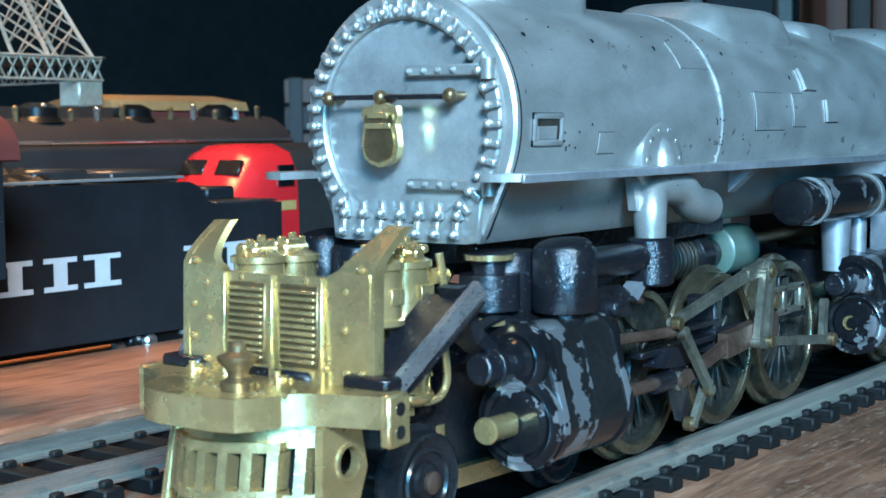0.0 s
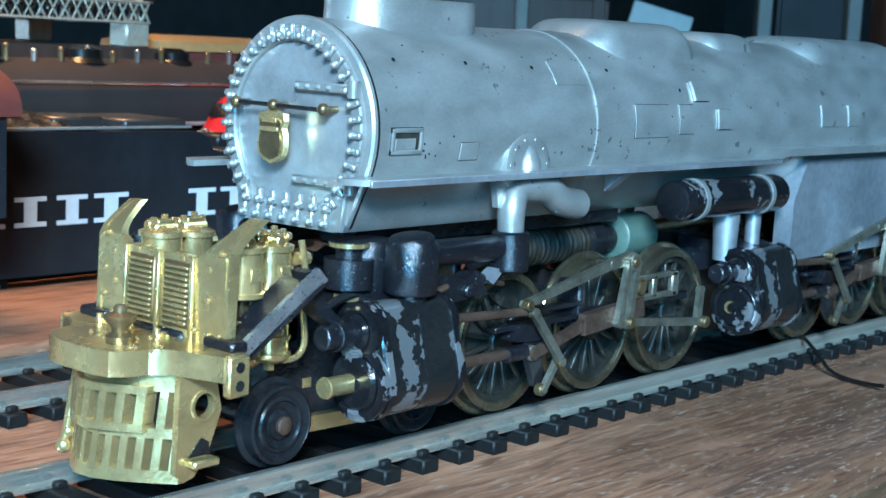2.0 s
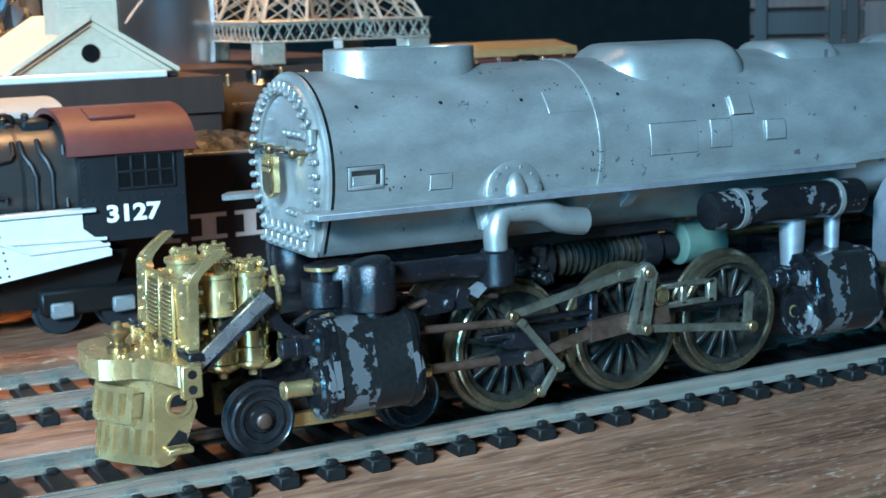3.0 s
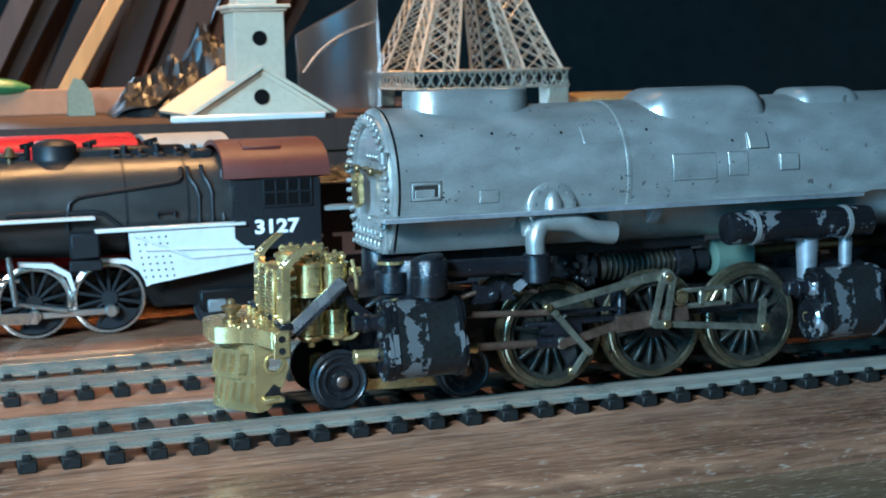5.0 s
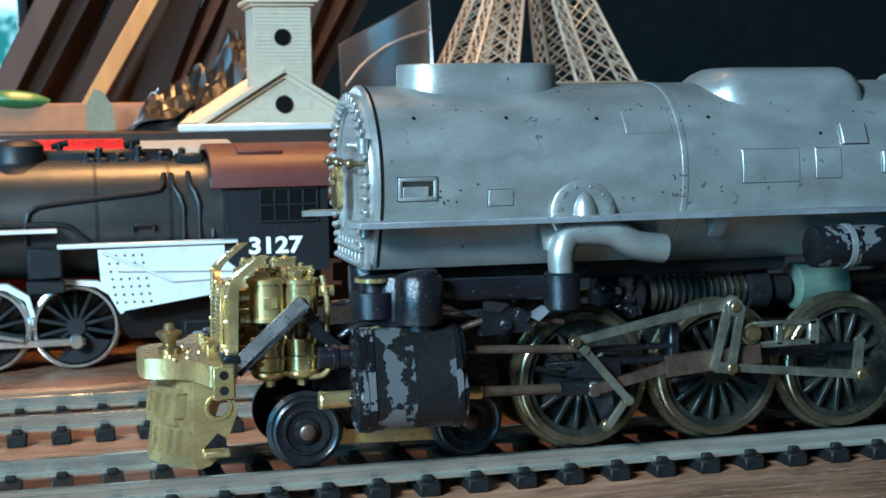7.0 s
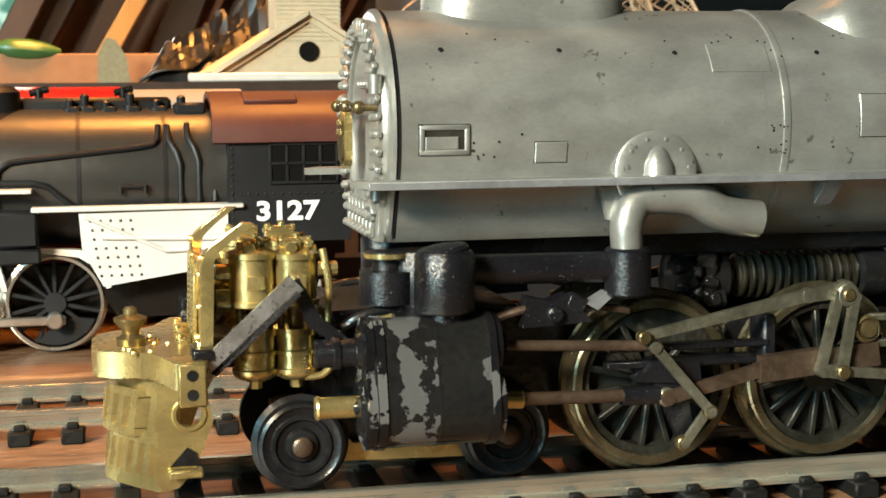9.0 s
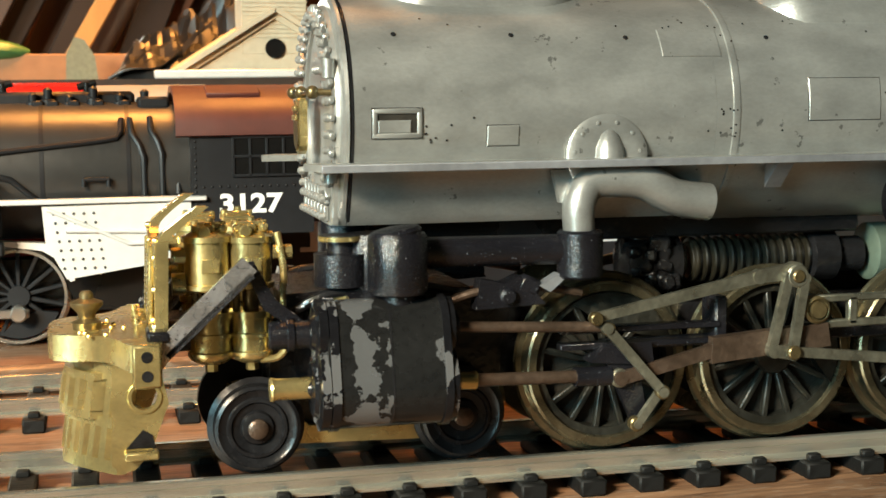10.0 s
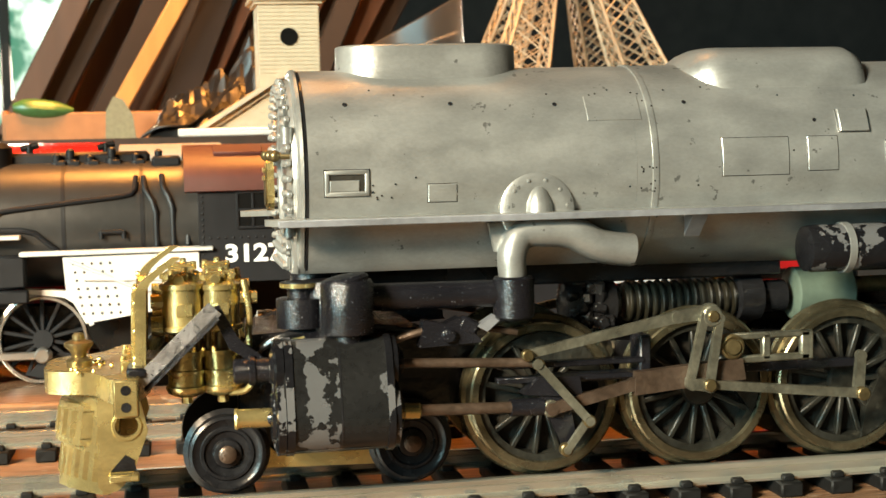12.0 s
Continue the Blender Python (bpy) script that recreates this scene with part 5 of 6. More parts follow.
part("running_board", Solid().box((-88, FY - 13.2, 31.8), (86, 3.0, 0.8), 0.15), SILVER, freight, "silver-edged running board")
part("frame", Solid().box((-68, FY, 14.5), (122, 10, 9), 0.5), SHEET, freight, "black frame between the wheels")
part("ash_pan", Solid().prism([(-38, 20), (-4, 20), (-8, 10), (-32, 10)], "y", FY - 9, FY + 9), SHEET, freight)
part("trailing_truck", Solid().box((-12, FY, 11.0), (20, 22, 5), 0.6), SHEET, freight)
for x in (-18, -6):
    part("trailing_wheel", Solid().spin((x, FY - 9.6, 9.0), (0, 1, 0), [(0, 0), (0, 4.2), (2.4, 4.4), (2.6, 4.9), (3.2, 4.9), (3.2, 0)], 26), TENDER, freight, "small trailing wheel")
    part("journal_box", Solid().box((x, FY - 11.2, 9.6), (4.4, 1.6, 3.0), 0.4), ALUMINIUM, freight, "dull silver journal box")


def freight_driver():
    rim = Solid().spin((0, -9.4, 0), (0, 1, 0), [(0, 7.4), (0, 7.9), (2.2, 7.9), (2.4, 8.5), (3.0, 8.5), (3.0, 7.4), (0, 7.4)], 44)
    hub = Solid().spin((0, -9.3, 0), (0, 1, 0), [(0, 0), (0, 1.8), (2.0, 2.0)], 18).prism([(7.0 * math.sin(radians(b)), 7.0 * math.cos(radians(b))) for b in range(-45, 46, 10)] + [(2, 3.4), (-2, 3.4)], "y", -9.2, -7.6)
    spoke = Solid().box((0, -8.4, 4.3), (0.7, 0.9, 6.0), 0.15)
    return mesh_of("tyre", rim, CHROME), mesh_of("hub", hub, TENDER), mesh_of("spoke", spoke, TENDER)


FRIM, FHUB, FSPOKE = freight_driver()
for x in (-42.2, -58.9, -75.6, -92.3):
    w = piece("driving_wheel", FRIM, freight, (x, FY, 12.8))
    w["label"] = "spoked black driving wheel with bright tyre"
    h = new("hub", FHUB)
    h.parent = w
    h.matrix_basis = Matrix.Rotation(radians(160), 4, "Y")
    for k in range(14):
        sp = new("spoke", FSPOKE)
        sp.parent = w
        sp.matrix_basis = Matrix.Rotation(2 * math.pi * k / 14, 4, "Y")
    part("brake_shoe", Solid().prism([(x + 4, 20.4), (x + 7.4, 18.2), (x + 8.4, 15), (x + 9.2, 15.2), (x + 8.2, 19.2), (x + 4.4, 21.6), (x - 3, 22.2), (x - 3, 21.4)], "y", FY - 9.6, FY - 7), SILVER, freight, "silver mudguard over the wheel")
part("side_rod", Solid().box((-67, FY - 11.0, 10.2), (53, 0.9, 1.5), 0.25), CHROME, freight, "bright coupling rod")
for x in (-42.2, -58.9, -75.6, -92.3):
    part("crank_pin", Solid().rod((x, FY - 9.4, 10.2), (x, FY - 12.2, 10.2), 1.4, b_edge=0.3), CHROME, freight)
part("main_rod", Solid().prism([(-58.5, 11.2), (-58.5, 8.6), (-118, 11.4), (-118, 12.8)], "y", FY - 12.6, FY - 11.8), CHROME, freight, "bright main rod")
part("cylinder", Solid().spin((-128, FY - 11, 12.6), (1, 0, 0), [(0, 0), (0, 4.6), (0.6, 5.2), (16, 5.2), (16.6, 4.6), (16.6, 0)], 26), TENDER, freight, "black cylinder")
part("cylinder", Solid().spin((-126, FY - 10, 20.6), (1, 0, 0), [(0, 0), (0, 3.2), (0.6, 3.6), (14, 3.6), (14.6, 3.0), (14.6, 0)], 22), TENDER, freight, "black valve chest")
part("combination_link", Solid().rod((-108, FY - 12.4, 21), (-62, FY - 12.2, 18.5), 0.5).rod((-64, FY - 12.4, 24), (-63, FY - 12.4, 13), 0.7).rod((-63, FY - 12.4, 13.4), (-52, FY - 12.2, 11), 0.5), CHROME, freight, "bright valve gear links")
part("pump_rack", Solid().box((-47.5, FY - 12.2, 25.6), (6.5, 4, 6), 0.5).box((-47.5, FY - 13.2, 21.2), (7, 3, 2.4), 0.3), TENDER, freight)
part("air_tank", Solid().spin((-98, FY - 12.6, 27.6), (1, 0, 0), [(0, 0), (0.3, 2.2), (30, 2.2), (30.3, 0)], 20), TENDER, freight, "long black air tank")


def hug(points, r=11.95):
    """Points along the near side of the freight boiler at the given places and heights."""
    return [(x, FY - math.sqrt(max(4.0, r * r - (z - 33.2) ** 2)), z) for x, z in points]


for points in ([(-24.6, 42.0), (-24.8, 39.8), (-25.6, 38.9), (-28, 38.5), (-46, 36.7), (-48.6, 36.3), (-50.2, 35.2), (-50.8, 33), (-50.8, 29.4)],
               [(-21.2, 29.4), (-21.2, 35.6), (-21.8, 37.6), (-23.0, 39.6), (-23.2, 42.0)], [(-18.2, 29.4), (-18.2, 36.2), (-18.8, 38.2), (-19.8, 40.0), (-19.9, 42.2)],
               [(-64, 33.2), (-45, 33.0), (-42.6, 32.4), (-40.4, 30.4), (-38.4, 28.8)], [(-15.6, 29.4), (-15.4, 41.0)]):
    part("boiler_pipe", Solid().pipe(hug(points), 0.5, 8), TENDER, freight)
part("step_bracket", Solid().rod((-31, FY - 12.2, 32.2), (-27, FY - 12.2, 32.2), 0.4).rod((-31, FY - 12.2, 32.2), (-31, FY - 12.2, 31), 0.4).rod((-27, FY - 12.2, 32.2), (-27, FY - 12.2, 31), 0.4), TENDER, freight)


def round_dome(x, r, h, rr):
    return Solid().spin((x, FY, 42.5), (0, 0, 1), [(0, r * 1.4), (1.6, r * 1.05), (2.2, r), (h - 1.4, r), (h - 0.5, r * 0.8), (h, r * 0.4)], 26)


part("sand_dome", round_dome(-52, 5.0, 6.6, 0), TENDER, freight, "round black sand dome")
part("steam_dome", round_dome(-74, 5.0, 6.4, 0), TENDER, freight, "round black steam dome")
part("smokestack", Solid().spin((-118, FY, 42), (0, 0, 1), [(0, 4.2), (1.2, 3.2), (7, 3.2), (7.4, 3.6), (8, 3.6), (8, 2.6), (4, 2.6)], 24), TENDER, freight, "short black stack")
bell = Solid().rod((-62, FY, 43), (-62, FY, 46), 0.6).spin((-62, FY, 45.4), (0, 0, 1), [(0, 1.7), (0.6, 1.3), (1.8, 0.9), (2.4, 0.3)], 16)
part("bell", bell, BRASS_DARK, freight)
for x, h in ((-39, 2.6), (-36.5, 3.4), (-33, 2.2), (-29, 3.6), (-24.6, 2.4), (-20.4, 3.0)):
    part("safety_valve", Solid().spin((x, FY - 1.5, 43.6), (0, 0, 1), [(0, 1.2), (h * 0.5, 1.2), (h * 0.55, 0.7), (h, 0.8), (h + 0.4, 0.3)], 12).box((x + 0.8, FY - 2.4, 44.6), (2.0, 1.6, 1.2), 0.3), TENDER, freight)
part("turret", Solid().box((-19, FY, 44.6), (5.4, 9, 2.2), 0.7), TENDER, freight)

# Added black blocks stand in for the dark clutter along the boiler top.
part("top_fittings_block", Solid().box((-37, FY + 3.0, 45.2), (30, 7, 3.0), 1.0), TENDER, freight, "long black block standing in for boiler-top fittings")
part("top_fittings_block", Solid().box((-68, FY + 3.0, 44.8), (20, 6, 2.4), 0.9), TENDER, freight)
for x in (-30, -44, -58, -84):
    part("pop_valve", Solid().rod((x, FY + 1.0, 44.0), (x, FY + 1.0, 48.2), 0.7, n=10).rod((x - 1.6, FY + 1.0, 47.4), (x + 1.6, FY + 1.0, 48.2), 0.6, n=8, b_edge=0.1), SHEET, freight)
part("far_handrail", Solid().rod((-100, FY + 10.5, 41.5), (-16, FY + 10.5, 41.5), 0.35), TENDER, freight)
freight.location.x += 11 * MM
settled(mark, 1.0, (0, 0, 0), (2, 0, 0))

# ---- the tender, set in a row behind to fit the camera's view ----
mark = len(scene.collection.all_objects)
tender = thing("tender", (52, 124.5, 0.2), "satin-black tender with white lettering bars and a coal load", "model train")
TY, TX0, TX1 = 124.5, 2.0, 103.5
TF = TY - 13.5
body = [(TX0, 6.2), (TX0, 35.0), (TX0 + 1.0, 36.0), (TX0 + 12, 36.0), (TX0 + 13, 34.4), (TX1 - 25, 33.6), (TX1 - 22.5, 32.6), (TX1 - 20.5, 29.8), (TX1 - 18.5, 29.2), (TX1, 28.8), (TX1, 6.0)]
part("tank_body", Solid().prism(body, "y", TF, TY + 13.5), TENDER, tender, "slab-sided black tank", angle=30)
part("top_rim", Solid().box((TX0 + 44, TF + 0.2, 34.6), (62, 0.7, 0.6), 0.15), ALUMINIUM, tender)
part("deck_plate", Solid().box((TX1 - 9, TY, 29.2), (17, 25, 0.5), 0.1), GREY_JACKET, tender)
part("water_hatch", Solid().box((TX1 - 8, TY, 30.6), (8, 9, 2.8), 0.5), TENDER, tender)
part("tank_cover", Solid().box((TX1 - 33, TY, 35.0), (16, 20, 2.0), 0.5).box((TX1 - 52, TY - 3, 35.4), (12, 14, 2.4), 0.6), GREY_JACKET, tender, "dark grey tank-top cover")
pile = Solid()
rings = []
rng = random.Random(5)
for i in range(25):
    x = TX0 + 14 + i * 1.6
    ring = []
    for j in range(15):
        y = TY - 12 + j * 1.714
        bulge = math.sin(math.pi * i / 24) * math.sin(math.pi * j / 14)
        ring.append((x + rng.uniform(-0.6, 0.6), y, 34.4 + 3.8 * bulge ** 0.7 + rng.uniform(-0.7, 0.7)))
    ring += [(x, TY + 12, 33.4), (x, TY - 12, 33.4)]
    rings.append(ring)
load = part("coal_load", pile.loft(rings), COAL, tender, "heaped lumpy coal", angle=10)
letters = [(15.6, 6.4), (24.6, 8.2), (34.8, 7.0), (44.2, 7.0), (52.8, 8.2), (76.5, 7.2), (85.2, 8.8)]
for lx, lw in letters:
    y0, y1, z, h, m = TF - 0.2, TF, 15.8, 5.8, lx + lw / 2
    g = Solid().prism([(m - lw * 0.2, z), (m + lw * 0.2, z), (m + lw * 0.2, z + h), (m - lw * 0.2, z + h)], "y", y0, y1)
    for zz in (z, z + h - 0.9):
        g.prism([(lx, zz), (lx + lw, zz), (lx + lw, zz + 0.9), (lx, zz + 0.9)], "y", y0 - 0.02, y1)
    part("lettering_bar", g, LETTER, tender, "plain white lettering shape")
part("underframe", Solid().box(((TX0 + TX1) / 2, TY, 5.8), (TX1 - TX0 - 2, 20, 2.4), 0.3), SHEET, tender)
for cx in (TX0 + 18, TX1 - 24):
    truck = part("truck_frame", Solid().box((cx, TY - 10.8, 4.6), (30, 1.6, 2.6), 0.5).box((cx, TY, 5), (6, 20, 2.4), 0.3), SHEET, tender)
    for dx in (-11, 0, 11):
        part("truck_wheel", Solid().spin((cx + dx, TY - 9.4, 4.5), (0, 1, 0), [(0, 0), (0, 3.6), (2.2, 3.8), (2.4, 4.3), (3.0, 4.3), (3.0, 0)], 24), CHROME, truck)
        part("axle_cap", Solid().rod((cx + dx, TY - 11.4, 4.5), (cx + dx, TY - 13.2, 4.5), 1.5, b_edge=0.4), CHROME, truck, "shiny axle cap")
part("coupler", Solid().box((TX1 + 3, TY, 5.5), (6, 3, 2), 0.5), SHEET, tender)
part("front_step", Solid().rod((TX0 - 0.8, TF + 0.6, 8), (TX0 - 0.8, TF + 0.6, 33), 0.35), TENDER, tender)
settled(mark, 1.0, (0, 0, 0), (6, 0, 0))

# ---- streamlined cars on the fourth track ----
mark = len(scene.collection.all_objects)
CY = 128.0


def car_section(half, z0, z1, r):
    pts = [(-half, z0), (-half, z1 - r)]
    for k in range(1, 9):
        a = math.pi - math.pi * k / 9
        pts.append((math.cos(a) * half, z1 - r + math.sin(a) * r))
    pts += [(half, z1 - r), (half, z0)]
    return pts


def car(name, x0, x1, top, shell, roof_mat, label):
    c = thing(name, ((x0 + x1) / 2, CY, 4.5), label, "model train")
    sec = car_section(13.6, 12, top - 2.6, 0.4)
    part("body_shell", Solid().prism([(CY + a, b) for a, b in sec], "x", x0, x1), shell, c, angle=30)
    roof_sec = [(-13.8, top - 3.2)] + [(13.8 * math.cos(math.pi - math.pi * k / 12), top - 3.0 + 3.0 * math.sin(math.pi * k / 12)) for k in range(13)] + [(13.8, top - 3.2)]
    part("roof", Solid().prism([(CY + a, b) for a, b in roof_sec], "x", x0 - 0.2, x1 + 0.2), roof_mat, c, angle=30)
    n = int((x1 - x0) / 9)
    for k in range(n):
        part("window_pane", Solid().box((x0 + 6 + k * 9, CY - 13.7, 33), (5.4, 0.5, 5), 0.4), SHEET, c)
    for cx in (x0 + 15, x1 - 15):
        part("truck", Solid().box((cx, CY, 8.4), (22, 20, 4.6), 0.8), SHEET, c)
    return c


car("passenger_car", -22, -1.5, 48.0, SILVER, PAPER, "silver streamlined passenger car with a grey roof")
car("diesel_unit", -118, -24.5, 48.6, RED, RED, "red streamlined diesel unit")
fu = thing("diesel_locomotive", (110, CY, 4.5), "red bulldog-nosed diesel locomotive with yellow nose stripe", "model train")
prof = [(76, 13.0, 27.0, 6.0), (76.8, 12.0, 31.0, 8.6), (79, 12, 34.0, 10.5), (83, 12, 35.4, 12.0), (87.5, 12, 36.2, 13.0), (92.0, 12, 43.6, 13.4), (94.5, 12, 45.4, 13.6), (99, 12, 45.8, 13.6), (105, 12, 45.8, 13.6)]
rings = []
for x, z0, z1, half in prof:
    rings.append([(x, CY + a * half, z0 + (z1 - z0) * b) for a, b in ((-1, 0), (-1, 0.55), (-0.97, 0.8), (-0.8, 0.94), (-0.4, 1.0), (0.4, 1.0), (0.8, 0.94), (0.97, 0.8), (1, 0.55), (1, 0))])
part("body_shell", Solid().loft(rings), RED, fu, "glossy red body", angle=55)
rear_shell = [[(x, p[1], p[2]) for p in rings[-1]] for x in (105.1, 146)]
part("rear_shell", Solid().loft(rear_shell), GREY_JACKET, fu, "dark rear body", angle=55)
nose = [[(x - 0.25, p[1] * 1.0 + (p[1] - CY) * 0.015, p[2] + 0.2) for p in r] for r, x in zip(rings[:4], (76, 76.8, 79, 83))]
part("lower_skirt", Solid().box((95.2, CY, 16.4), (20.2, 27.6, 9.0), 0.6), SHEET, fu, "dark lower side")
part("nose_band", Solid().loft(nose), YELLOW, fu, "yellow nose band", angle=55)
for side in (-1, 1):
    part("windshield", Solid().box((90.2, CY + side * 5.8, 40.4), (0.8, 7.6, 4.0), 0.8, Matrix.Rotation(radians(30), 4, "Y")), SHEET, fu, "dark windscreen")
    part("side_window", Solid().box((101, CY + side * 13.5, 38.4), (5.4, 0.6, 5.0), 0.5), SHEET, fu, "dark cab side window")
    part("number_board", Solid().box((82, CY + side * 12.4, 33.2), (4.2, 0.8, 2.4), 0.3), YELLOW, fu)
    part("side_panel", Solid().box((98, CY + side * 13.65, 31.5), (12, 0.4, 2.2), 0.1), YELLOW, fu, "yellow side stripe")
    part("arch_stripe", Solid().pipe(smooth_path([(84, CY + side * 12.6, 27), (84.4, CY + side * 12.7, 31), (86.6, CY + side * 13, 33), (89, CY + side * 13.2, 31), (89.4, CY + side * 13.3, 27)], 4), 0.6, 8), SHEET, fu, "dark arched stripe")
for cx in (96, 132):
    part("truck", Solid().box((cx, CY, 8.2), (28, 20, 5), 0.8), SHEET, fu)
part("headlight", Solid().spin((80.5, CY, 34.4), (-1, 0, 0.35), [(0, 1.9), (1.2, 1.9), (1.4, 1.4), (1.1, 1.2), (1.1, 0)], 18), CHROME, fu)
fu.location += Vector((34.5, 25.6, -5.6)) * MM
settled(mark, 1.0, (0, 0, 0), (6.8, 0, 0))

# ---- far black locomotive and a yellow-roofed car on the fifth track ----
mark = len(scene.collection.all_objects)
far = thing("model_locomotive", (108, 180, 0.2), "far black steam locomotive model in deep shade", "model train")
FAR_Y = 180.0
part("boiler", Solid().spin((50, FAR_Y, 35), (1, 0, 0), [(0, 0), (0, 10.6), (0.6, 11.2), (60, 11.8), (115, 12.2), (115.5, 0)], 36), DARK, far, "black boiler barrel")
part("frame", Solid().box((108, FAR_Y, 11.2), (118, 20, 22), 1), SHEET, far)
for x, r, h in ((64, 4.4, 5), (92, 5, 4.6), (120, 4.6, 4.4), (148, 4.6, 4.6)):
    part("dome", Solid().spin((x, FAR_Y, 45.5), (0, 0, 1), [(0, r * 1.3), (1.4, r), (h - 1.2, r), (h, r * 0.5)], 22), SHEET, far)
for k in range(15):
    x, h = 53 + k * 7.6, (k % 3) * 0.6
    part("valve", Solid().rod((x, FAR_Y - 3.5, 45.6), (x, FAR_Y - 3.5, 47.6 + h), 0.7, n=8).ball((x, FAR_Y - 3.5, 48.0 + h), 0.8, 8), CHROME if k % 2 else BRASS_DARK, far, "small bright boiler fitting")
part("handrail", Solid().rod((51, FAR_Y - 10.9, 41), (164, FAR_Y - 11.7, 41), 0.4), CHROME, far)
part("running_board", Solid().box((108, FAR_Y - 12.2, 31), (114, 4, 0.9), 0.2), ALUMINIUM, far, "pale-edged running board")
for x in (72, 98, 124, 150):
    part("driving_wheel", Solid().spin((x, FAR_Y - 10.4, 10.4), (0, 1, 0), [(0, 0), (0, 9), (0.3, 10), (2.4, 10.2), (2.6, 0)], 32), TENDER, far)
ycar = thing("box_car", (154, 212, 0.2), "box car with pale yellow roof and red end", "model train")
YC = 212.0
part("body_shell", Solid().box((154, YC, 28), (48, 27, 42), 0.8), MAROON, ycar, "oxide-red car body")
part("roof", Solid().prism([(YC - 14, 49.0), (YC - 13, 51.4), (YC, 53.4), (YC + 13, 51.4), (YC + 14, 49.0)], "x", 129.6, 178.4), DULL_YELLOW, ycar, "pale yellow curved roof")
for cx in (140, 168):
    part("truck", Solid().box((cx, YC, 3.9), (18, 20, 7.4), 0.8), SHEET, ycar)
settled(mark, 1.0, (0, 0, 0), (11.4, 0, 0))

# ---- raised shelf at the back with the church and the tower ----
RISER = 49.5
for x0, x1, y0 in ((-330, 55, 154), (55.4, 138, 193.5)):
    riser = thing("riser_shelf", ((x0 + x1) / 2, y0 + 150, 0.2), "dark timber riser of stacked boards standing on the bench", "shelf", "risers")
    part("top_board", Solid().prism([(x0, RISER - 9), (x1, RISER - 9), (x1, RISER), (x0, RISER)], "y", y0, 470), PLANK, riser)
    for k in range(3):
        low = 0.2 + k * (RISER - 9.2) / 3
        part("front_board", Solid().box(((x0 + x1) / 2, y0 + 6.5, low + (RISER - 9.2) / 6), (x1 - x0, 10, (RISER - 9.2) / 3 - 0.5), 0.5), PLANK, riser)
    part("end_board", Solid().box((x1 - 6, y0 + 155, RISER / 2 - 4.4), (10, 280, RISER - 9.4), 0.5), PLANK, riser)
single("white_strip", Solid().box((19, 155.3, RISER + 1.0), (44, 2.0, 1.8), 0.3), SILVER, "white-painted wooden strip lying along the riser edge", "strip", (19, 155.3, RISER + 0.1))

mark = len(scene.collection.all_objects)
church = thing("model_church", (32, 200, 47.6), "cream card model church with square tower", "model building")
CX, CF = 31.0, 175.0
part("nave", Solid().prism([(CX - 19, 47.7), (CX + 19, 47.7), (CX + 19, 50.4), (CX, 61.8), (CX - 19, 50.4)], "y", CF + 1, CF + 60), CREAM, church, "cream gabled nave")
for side in (-1, 1):
    a, b = Vector((CX, 0, 63.4)), Vector((CX + side * 22.4, 0, 49.4))
    d = (b - a).normalized()
    n = Vector((-d.z, 0, d.x)) * 0.55
    part("roof_slope", Solid().prism([(q.x, q.z) for q in (a + n, b + n, b - n, a - n)], "y", CF - 1.6, CF + 62), CREAM, church, "pale card roof slope")
    part("gable_trim", Solid().prism([(q.x, q.z) for q in (a - n * side * 0 + Vector((0, 0, -0.6)), b + Vector((-side * 1.2, 0, -0.2)), b + Vector((-side * 3.2, 0, -0.2)), a + Vector((0, 0, -2.2)))], "y", CF, CF + 0.9), CREAM, church)
part("porch_base", Solid().box((CX, CF + 1, 48.2), (44, 5, 1.4), 0.3), GREY_JACKET, church, "dark step strip below the gable")
part("round_window", Solid().spin((CX, CF + 0.9, 54.4), (0, -1, 0), [(0, 2.3), (0.5, 2.3), (0.52, 0)], 24), SHEET, church, "round dark gable window")
tower = part("tower", Solid().box((CX, CF + 8.5, 67), (15.2, 15.2, 28), 0.2), CREAM, church, "square clapboard tower")
for k in range(24):
    part("clapboard", Solid().box((CX, CF + 0.8, 57 + k * 1.0), (15.3, 0.28, 0.22)), CREAM, tower)
part("round_window", Solid().spin((CX, CF + 0.86, 71.8), (0, -1, 0), [(0, 2.2), (0.35, 2.2), (0.37, 0)], 24), SHEET, tower, "round dark tower window")
part("cornice", Solid().box((CX, CF + 8.5, 81.2), (19, 19, 1.2), 0.25).box((CX, CF + 8.5, 80.2), (17, 17, 0.9), 0.2), CREAM, tower)
belfry = part("belfry", Solid().box((CX, CF + 8.5, 91.5), (12, 12, 19.5), 0.2), CREAM, church, "narrower open-arched belfry")
# Dark plate on the wall stands in for the shaded open arch.
part("belfry_arch", Solid().prism([(CX - 1.8, 84.5), (CX - 1.8, 91), (CX - 1.2, 92.6), (CX, 93.3), (CX + 1.2, 92.6), (CX + 1.8, 91), (CX + 1.8, 84.5)], "y", CF + 2.3, CF + 2.6), SHEET, belfry, "dark plate drawn as an arched belfry opening")
part("belfry_cornice", Solid().box((CX, CF + 8.5, 101.6), (14.5, 14.5, 1.4), 0.25), CREAM, belfry)
part("spire", Solid().spin((CX, CF + 8.5, 102.2), (0, 0, 1), [(0, 6.6), (1, 6), (38, 0.4)], 8), CREAM, church, "pointed cream spire", angle=20)

